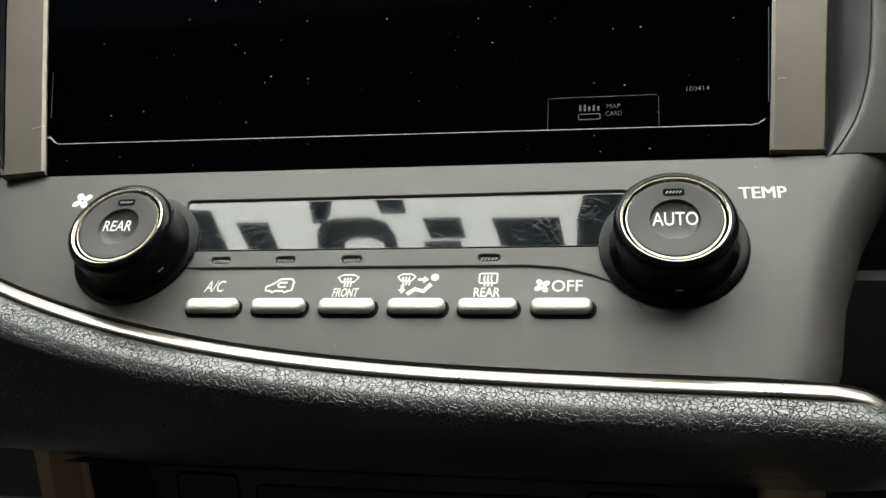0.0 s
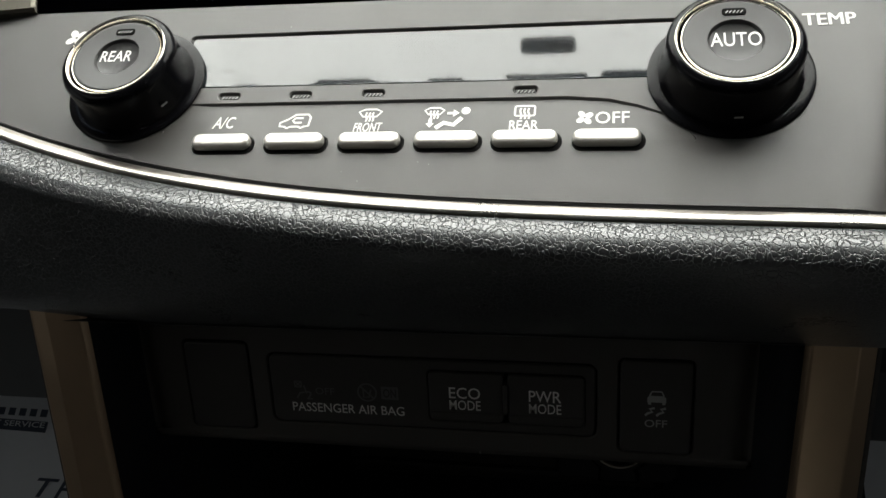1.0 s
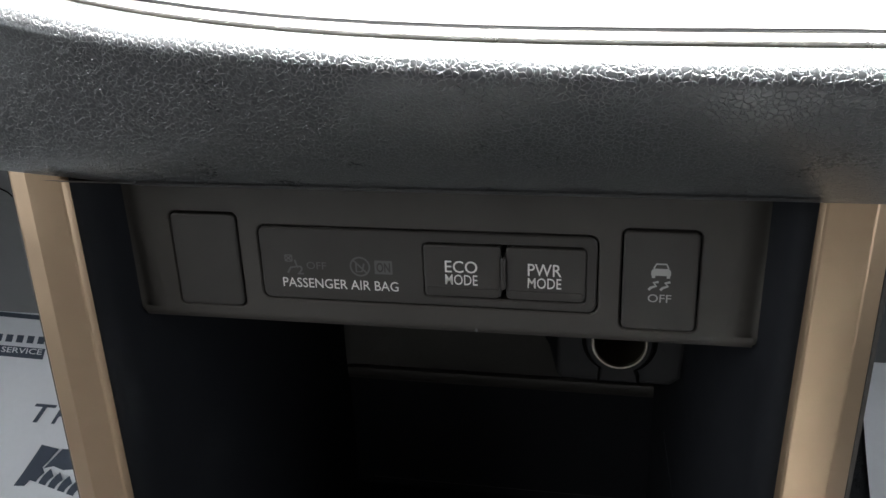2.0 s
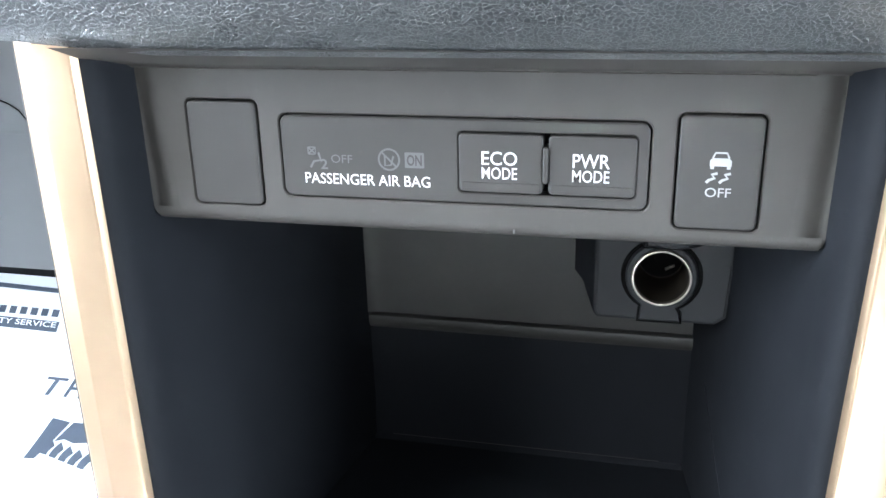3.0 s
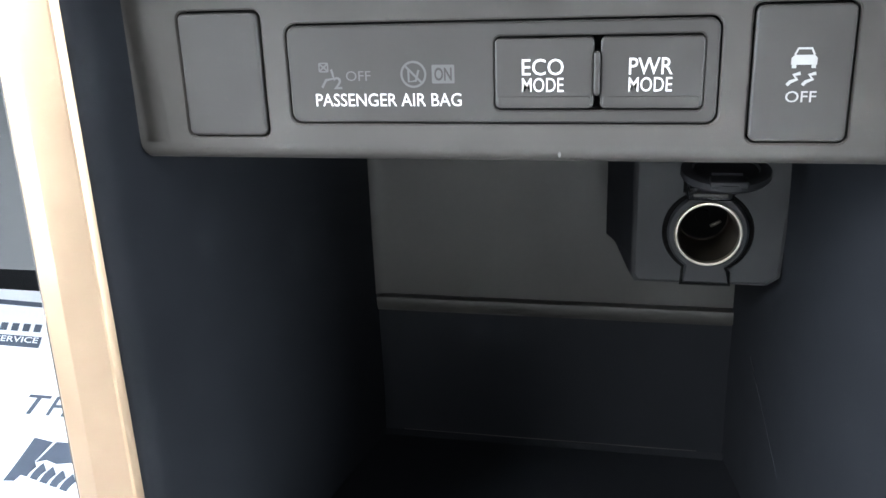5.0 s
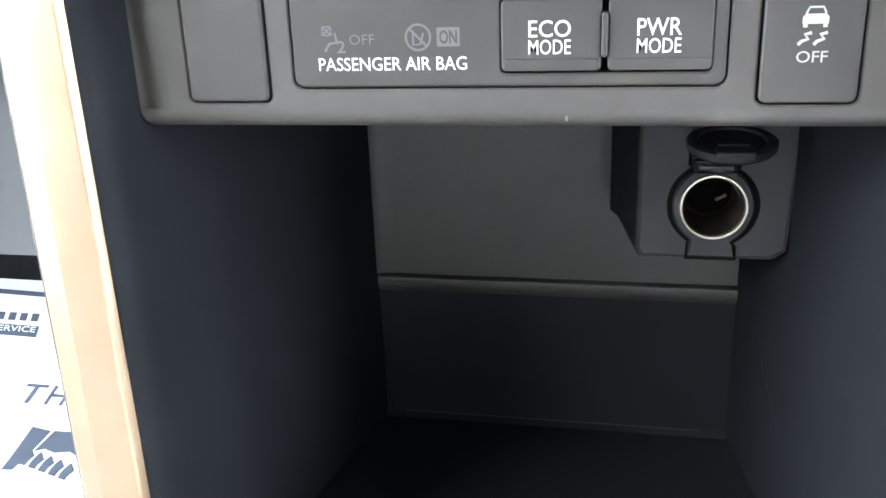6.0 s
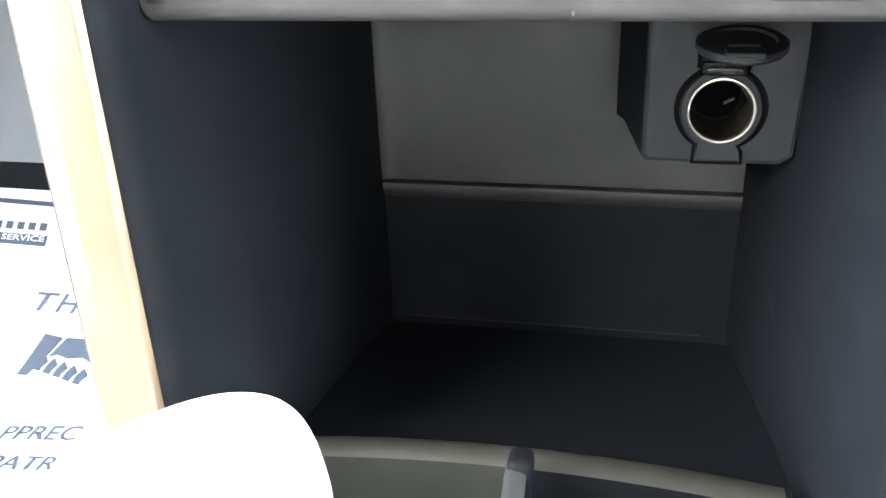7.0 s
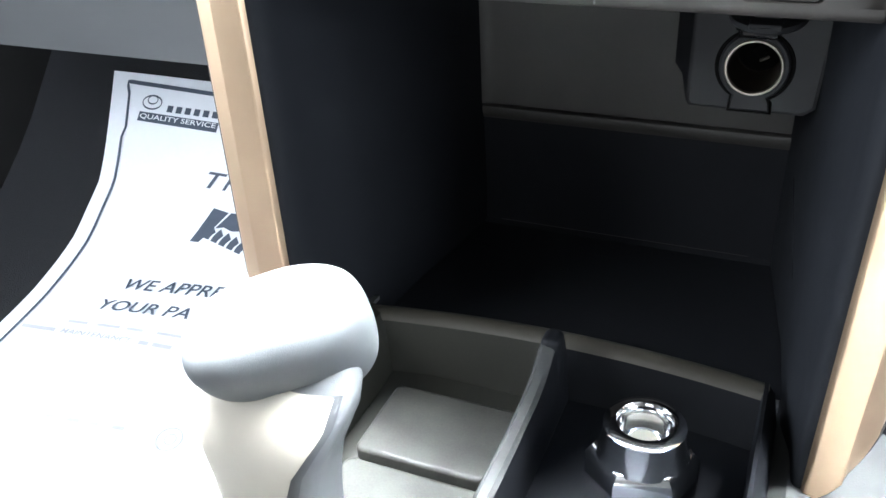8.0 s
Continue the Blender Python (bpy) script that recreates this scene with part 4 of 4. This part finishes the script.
# ---- gear lever ----
lever = empty("gear_lever", pose(-0.0925, 0.1175, -0.2765), "pale grey vinyl gear lever with a cream plastic neck", "gear lever")
head = bmesh.new()
bmesh.ops.create_uvsphere(head, u_segments=72, v_segments=48, radius=1)
for v in head.verts:
    x, y, z = [math.copysign(abs(c) ** 0.80, c) for c in v.co]
    full = min(1.0, max(0.0, x / 0.5)) * min(1.0, max(0.0, 0.45 - z))
    full = full * full * (3 - 2 * full)
    v.co = (x * 0.0280 - 0.0029 * full, y * 0.0162, z * 0.0168 - 0.0115 * full)
part("grip", head, KNOB_GREY, lever, "pale grey vinyl grip", pose(0.0100, 0.0042, 0.1300, 25.2, -16.8, 27.2))
# height, left, right, rear and front of the neck's sections, and how far round the panel reaches
NECK = [(0.131, -0.0080, 0.0250, 0.0060, 0.0150, 225), (0.120, -0.0140, 0.0290, 0.0000, 0.0158, 240), (0.1150, -0.0152, 0.0316, -0.0040, 0.0158, 258), (0.1125, -0.0160, 0.0326, -0.0060, 0.0155, 322),
        (0.104, -0.0164, 0.0312, -0.0098, 0.0145, 316), (0.100, -0.0160, 0.0293, -0.0108, 0.0141, 311), (0.096, -0.0154, 0.0276, -0.0116, 0.0137, 303), (0.088, -0.0138, 0.0240, -0.0122, 0.0130, 292),
        (0.078, -0.0118, 0.0218, -0.0122, 0.0126, 285), (0.066, -0.0108, 0.0206, -0.0120, 0.0124, 283), (0.050, -0.0106, 0.0200, -0.0119, 0.0124, 282), (0.000, -0.0106, 0.0200, -0.0118, 0.0124, 282)]


def neck_section(row, start, stop, count, grow):
    z, x0, x1, y0, y1 = [v * 1.045 for v in row[:5]]
    cx, cy, hx, hy = (x0 + x1) / 2, (y0 + y1) / 2, (x1 - x0) / 2 + grow, (y1 - y0) / 2 + grow
    out = []
    e = 0.45 + 0.45 * min(1.0, max(0.0, (z - 0.098) / 0.026))
    for k in range(count):
        a = radians(start + (stop - start) * k / (count - 1))
        c, s = math.cos(a), math.sin(a)
        out.append((cx + hx * math.copysign(abs(c) ** e, c), cy + hy * math.copysign(abs(s) ** e, s), z))
    return out


part("neck", loft(bmesh.new(), [neck_section(row, 0, 355, 72, 0.0) for row in NECK]), KNOB_GREY, lever)
shell_rows = []
for row in NECK:
    outer_arc, inner_arc = neck_section(row, 150, row[5], 40, 0.0011), neck_section(row, 150, row[5], 40, -0.0004)
    lip_arc = neck_section(row, 150.4, row[5] - 2.0, 40, 0.0013)
    shell_rows.append(outer_arc[:1] + lip_arc[1:-1] + outer_arc[-1:] + inner_arc[::-1])
edge_rows = [neck_section(row, row[5] - 1.5, row[5] + 9 + 9 * i / 9, 10, 0.0004) + neck_section(row, row[5] - 1.5, row[5] + 9 + 9 * i / 9, 10, -0.0004)[::-1] for i, row in enumerate(NECK)]
part("neck_seam", loft(bmesh.new(), edge_rows), SLATE, lever, "dark grey seam beside the cream panel")
part("front_panel", loft(bmesh.new(), shell_rows), CREAM, lever, "cream satin front panel")

# ---- footwells ----
def paper_height(y):
    return float(np.interp(y, (0.0, 0.40, 0.50, 0.56, 0.61, 0.66, 0.70, 0.735, 0.765, 0.81), (-0.583, -0.575, -0.548, -0.527, -0.506, -0.473, -0.440, -0.406, -0.372, -0.322)))


def floor_mat(name, left, x1, y0, y1, label):
    """A sheet of paper whose left edge stands at left(y)."""
    mat_thing = empty(name, Matrix(), label, "paper mat")
    ys = [y0 + (y1 - y0) * i / 60 for i in range(61)]

    def zz(x, y):
        smooth = sum(paper_height(y + d) for d in (-0.03, -0.015, 0, 0.015, 0.03)) / 5
        return smooth + 0.0025 * noise.noise(Vector((x * 6, y * 6, 0))) + 0.004
    part("sheet", slab([[(x, y, zz(x, y)) for x in [left(y) + (x1 - left(y)) * i / 24 for i in range(25)]] for y in ys], (0, 0, -0.0006)), PAPER, mat_thing)
    return mat_thing, zz


def drape(bm, zz, lift=0.0012):
    bmesh.ops.subdivide_edges(bm, edges=[e for e in bm.edges if e.calc_length() > 0.03], cuts=8, use_grid_fill=True)
    for v in bm.verts:
        v.co.z = zz(v.co.x, v.co.y) + lift
    return bm


def rising(bm, x0, slope):
    for v in bm.verts:
        v.co.y += slope * (v.co.x - x0)
    return bm


def left_edge(y):
    return float(np.interp(y, (0.28, 0.40, 0.495, 0.541, 0.612, 0.644, 0.677, 0.700, 0.780), (-0.790, -0.765, -0.7525, -0.7460, -0.7420, -0.7450, -0.7455, -0.7525, -0.7800)))


mat_left, zz = floor_mat("paper_floor_mat", left_edge, -0.330, 0.30, 0.7797, "white printed paper floor mat curling up the footwell")
border = stroke(bmesh.new(), [(left_edge(0.32 + 0.01 * i) + 0.0235 + 0.005 * (i > 40), 0.32 + 0.01 * i) for i in range(45)] + [(-0.7505, 0.7675), (-0.7510, 0.7706), (-0.7480, 0.7707)] + [(-0.751 + 0.02 * i, 0.7706 - 0.0003 * i) for i in range(1, 20)], 0.0036)
part("printed_border", drape(border, zz), PRINT, mat_left, "dark printed border line")
bars = stroke(bmesh.new(), [(-0.7205 + 0.012 * i, 0.7413 - 0.0001 * i) for i in range(11)], 0.0084)
part("printed_banner", drape(bars, zz), PRINT, mat_left, "slate printed banner")
part("lettering", drape(lettering("QUALITY SERVICE", -0.7180, -0.6035, 0.7385, 0.7436, 0, 0.01), zz, 0.0018), PAPER, mat_left, "white lettering on the banner")
ring = [(-0.7055 + x * 2.4, 0.7547 + y) for x, y in circle(0, 0, 0.0060, 28)]
bars = stroke(bmesh.new(), ring, 0.0014, 0, True)
stroke(bars, [(-0.7055 + x, 0.7570 + y * 0.5) for x, y in circle(0, 0, 0.0075, 20)], 0.0012, 0, True)
part("brand_mark", drape(bars, zz), PRINT, mat_left, "slate printed round mark")
for i in range(6):
    bars = stroke(bmesh.new(), [(-0.6805 + i * 0.0135, 0.7509), (-0.6720 + i * 0.0135, 0.7509)], 0.0058)
    part("brand_mark", drape(bars, zz), PRINT, mat_left, "slate printed bar")
for word, x0, x1 in (("T", -0.5925, -0.5660), ("H", -0.5665, -0.5395), ("A", -0.5400, -0.5110)):
    part("lettering", drape(lettering(word, x0, x1, 0.6858, 0.7012, 0, 0.012, 0.25), zz), PRINT, mat_left, "slate printed lettering")
part("lettering", drape(rising(lettering("WE APPREC", -0.6300, -0.4850, 0.5625, 0.5765, 0, 0.012, 0.25), -0.63, 0.105), zz), PRINT, mat_left, "slate printed lettering")
part("lettering", drape(rising(lettering("YOUR PATR", -0.6440, -0.4950, 0.5330, 0.5465, 0, 0.012, 0.25), -0.644, 0.098), zz), PRINT, mat_left, "slate printed lettering")
emblem = blot(bmesh.new(), [(-0.5812, 0.6305), (-0.5690, 0.6312), (-0.5600, 0.6440), (-0.5460, 0.6655), (-0.5680, 0.6678)])
blot(emblem, [(-0.5555, 0.6480), (-0.5425, 0.6658), (-0.5150, 0.6664), (-0.4960, 0.6530), (-0.4935, 0.6400), (-0.5060, 0.6460), (-0.5180, 0.6500), (-0.5330, 0.6480), (-0.5450, 0.6505)])
for i in range(5):
    stroke(emblem, [(-0.5620 + i * 0.0118 + 0.0004 * k * k, 0.6362 - i * 0.0022 + 0.0028 * k) for k in range(5)], 0.0088)
part("emblem", drape(emblem, zz), PRINT, mat_left, "plain slate printed emblem")
bars = stroke(bmesh.new(), circle(-0.4612, 0.4157, 0.0128, 28), 0.0014, 0, True)
stroke(bars, circle(-0.4600, 0.4160, 0.0058, 18), 0.0013, 0, True)
part("round_mark", drape(bars, zz), SMALL_PRINT, mat_left, "faint round printed mark")
bars = bmesh.new()
for i in range(4):
    x = -0.604 + i * 0.026
    stroke(bars, [(x, 0.4020 + i * 0.003), (x + 0.010 + 0.004 * (i % 2), 0.4035 + i * 0.003)], 0.0045)
part("small_print", drape(bars, zz), SMALL_PRINT, mat_left, "faint grey marks")
bars = bmesh.new()
for i, w in enumerate((0.026, 0.030, 0.021, 0.034)):
    x = -0.668 + i * 0.0385
    stroke(bars, [(x, 0.5115 + 0.085 * (x + 0.668)), (x + w, 0.5115 + 0.085 * (x + w + 0.668))], 0.0034)
for x, w in ((-0.722, 0.046), (-0.566, 0.012), (-0.549, 0.024)):
    stroke(bars, [(x, 0.4945 + 0.075 * (x + 0.722)), (x + w, 0.4945 + 0.075 * (x + w + 0.722))], 0.0050)
part("small_print", drape(bars, zz), SMALL_PRINT, mat_left, "faint grey lines of small print")
part("lettering", drape(rising(lettering("MAINTENANCE", -0.6685, -0.5745, 0.4955, 0.5022, 0, 0.01, 0.2), -0.6685, 0.075), zz), SMALL_PRINT, mat_left, "grey printed lettering")
mat_right, zz2 = floor_mat("paper_floor_mat", lambda y: 0.250, 0.700, 0.30, 0.790, "plain white paper floor mat on the passenger carpet")

floor_rows = [[(x, y, paper_height(y) - 0.004) for x in (-0.90, -0.5, 0.0, 0.4, 0.82)] for y in (-0.1, 0.40, 0.50, 0.56, 0.61, 0.66, 0.70, 0.735, 0.765, 0.81)]
floor_rows = [[(x, -2.5, -0.587) for x in (-0.90, -0.5, 0.0, 0.4, 0.82)]] + floor_rows + [[(x, 1.0, -0.12) for x in (-0.90, -0.5, 0.0, 0.4, 0.82)], [(x, 1.02, 0.3) for x in (-0.90, -0.5, 0.0, 0.4, 0.82)]]
structure("floor", sheet(floor_rows), CARPET, "charcoal carpet floor rising at the front", "carpet")


def knee_panel(s):
    rows = []
    for i in range(13):
        x = MID + s * (0.124 + 0.055 * i)
        rows.append([(x, y, z) for y, z in ((0.240, 0.03), (0.262, -0.02), (0.330, -0.070), (0.372, -0.085), (0.376, -0.0885), (0.380, -0.088), (0.430, -0.140), (0.500, -0.214), (0.508, -0.222), (0.530, -0.222), (0.560, -0.10))])
    return slab(rows, (0, 0.004, 0.002))


structure("knee_panel_left", knee_panel(-1), KNEE, "mid-grey plastic lower dashboard panel above the footwell", "dashboard")
structure("knee_panel_right", knee_panel(1), KNEE, "mid-grey plastic lower dashboard panel above the footwell", "dashboard")

seam = bmesh.new()
loft(seam, [[(x, y - 0.0004, z - 0.0004), (x + 0.0006, y, z + 0.0007), (x - 0.0005, y + 0.0012, z)] for x, y, z in ((-0.330, 0.3085, -0.0542), (-0.275, 0.3105, -0.0557), (-0.2578, 0.3130, -0.0575), (-0.2555, 0.3163, -0.0599), (-0.2552, 0.3219, -0.0640), (-0.2589, 0.3305, -0.0703))])
structure("knee_panel_seam", seam, GAP, "dark seam in the lower dashboard panel", "dashboard")

# ---- cabin shell ----
# Unseen blocks that stop windscreen light leaking in behind the panels.
structure("core_light_block", box(-0.195, 0.122, 0.262, 0.372, -0.057, 0.045, 0.004), CABIN, "unseen dark block inside the dashboard against light leaks", "dashboard")
structure("screen_light_block", box(-0.195, 0.130, 0.336, 0.400, 0.040, 0.215, 0.008), CABIN, "unseen dark block behind the screen against light leaks", "dashboard")
structure("left_light_block", box(-0.880, -0.200, 0.262, 0.400, -0.020, 0.200, 0.020), CABIN, "unseen dark block on the driver's side against light leaks", "dashboard")
structure("right_light_block", box(0.132, 0.800, 0.262, 0.400, -0.020, 0.200, 0.020), CABIN, "unseen dark block on the passenger side against light leaks", "dashboard")
structure("body_light_block", box(-0.88, 0.80, 0.36, 0.98, 0.0, 0.20, 0.03), CABIN, "unseen dark block under the windscreen against light leaks", "dashboard")
structure("roof", box(-0.90, 0.82, -2.5, 0.02, 0.78, 0.80), HEADLINER, "dark grey headliner", "roof")
structure("wall_left", box(-0.92, -0.90, -2.5, 1.0, -0.6, 0.80), CABIN, "door and pillar trim", "cabin wall")
structure("wall_right", box(0.82, 0.84, -2.5, 1.0, -0.6, 0.80), CABIN, "door and pillar trim", "cabin wall")
structure("wall_rear", box(-0.90, 0.82, -2.52, -2.5, -0.6, 0.80), CABIN, "rear cabin trim", "cabin wall")
structure("front_bulkhead", box(-0.90, 0.82, 1.00, 1.02, -0.6, 0.32), CABIN, "dark bulkhead", "cabin wall")

# ---- windscreen, mirror and added dark shapes ----
WINDSCREEN = Matrix.Translation((-0.04, 0.40, 0.66)) @ Matrix.Rotation(radians(-29.4), 4, "X")
pane = structure("windscreen", box(-0.66, 0.66, -0.42, 0.62, -0.012, -0.008), CLEAR, "clear glass windscreen", "window", WINDSCREEN)
pane.visible_shadow = False
rear_mirror = empty("rear_view_mirror", WINDSCREEN @ pose(-0.008, -0.158, -0.022, 180, 0, 0), "small black rear-view mirror fixed to the windscreen glass", "mirror")
part("housing", pill(0.056, 0.0150, 0.006, -0.006, 0.004, 0.003), BLACK, rear_mirror)
part("mirror_glass", pill(0.050, 0.0110, 0.004, 0.0036, 0.0046, 0.0003), CHROME, rear_mirror)
part("stem", box(-0.004, 0.004, -0.004, 0.004, -0.011, -0.005, 0.001), BLACK, rear_mirror)


# Dark shapes made up so that the display window mirrors dark patches.
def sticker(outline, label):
    ob = link_mesh("reflected_dark_shape", plate(outline, [], 0.0008, 0.0001), GAP)
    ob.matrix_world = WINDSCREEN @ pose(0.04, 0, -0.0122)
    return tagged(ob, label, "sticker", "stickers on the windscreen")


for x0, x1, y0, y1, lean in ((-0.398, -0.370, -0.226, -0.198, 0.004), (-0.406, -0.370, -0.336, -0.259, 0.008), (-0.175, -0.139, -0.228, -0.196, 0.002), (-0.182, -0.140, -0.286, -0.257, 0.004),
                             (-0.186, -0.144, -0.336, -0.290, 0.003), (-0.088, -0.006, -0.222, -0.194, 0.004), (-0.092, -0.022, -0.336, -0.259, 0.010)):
    sticker([(x0, y0), (x1, y0), (x1 - lean, y1), (x0 - lean * 1.6, y1)], "small dark shape added for the display's reflection")
sticker([(0.006, -0.192), (0.130, -0.192), (0.130, -0.350), (-0.016, -0.350), (-0.012, -0.262)], "tall dark shape added for the display's reflection")
sticker([(-0.560, -0.236), (-0.446, -0.240), (-0.434, -0.345), (-0.560, -0.345)], "wide dark shape added for the display's reflection")
sticker([(-0.330, -0.340), (-0.320, -0.276), (-0.310, -0.260), (-0.292, -0.255), (-0.250, -0.255), (-0.232, -0.262), (-0.224, -0.280), (-0.222, -0.340), (-0.236, -0.340), (-0.240, -0.291), (-0.254, -0.284), (-0.274, -0.284), (-0.288, -0.290), (-0.296, -0.340)], "dark arch shape added for the display's reflection")
sticker([(-0.322, -0.262), (-0.318, -0.205), (-0.300, -0.194), (-0.245, -0.194), (-0.218, -0.206), (-0.207, -0.228), (-0.206, -0.250), (-0.236, -0.250), (-0.240, -0.230), (-0.256, -0.214), (-0.278, -0.214), (-0.290, -0.228), (-0.298, -0.250), (-0.308, -0.262)], "dark arched shape added for the display's reflection")
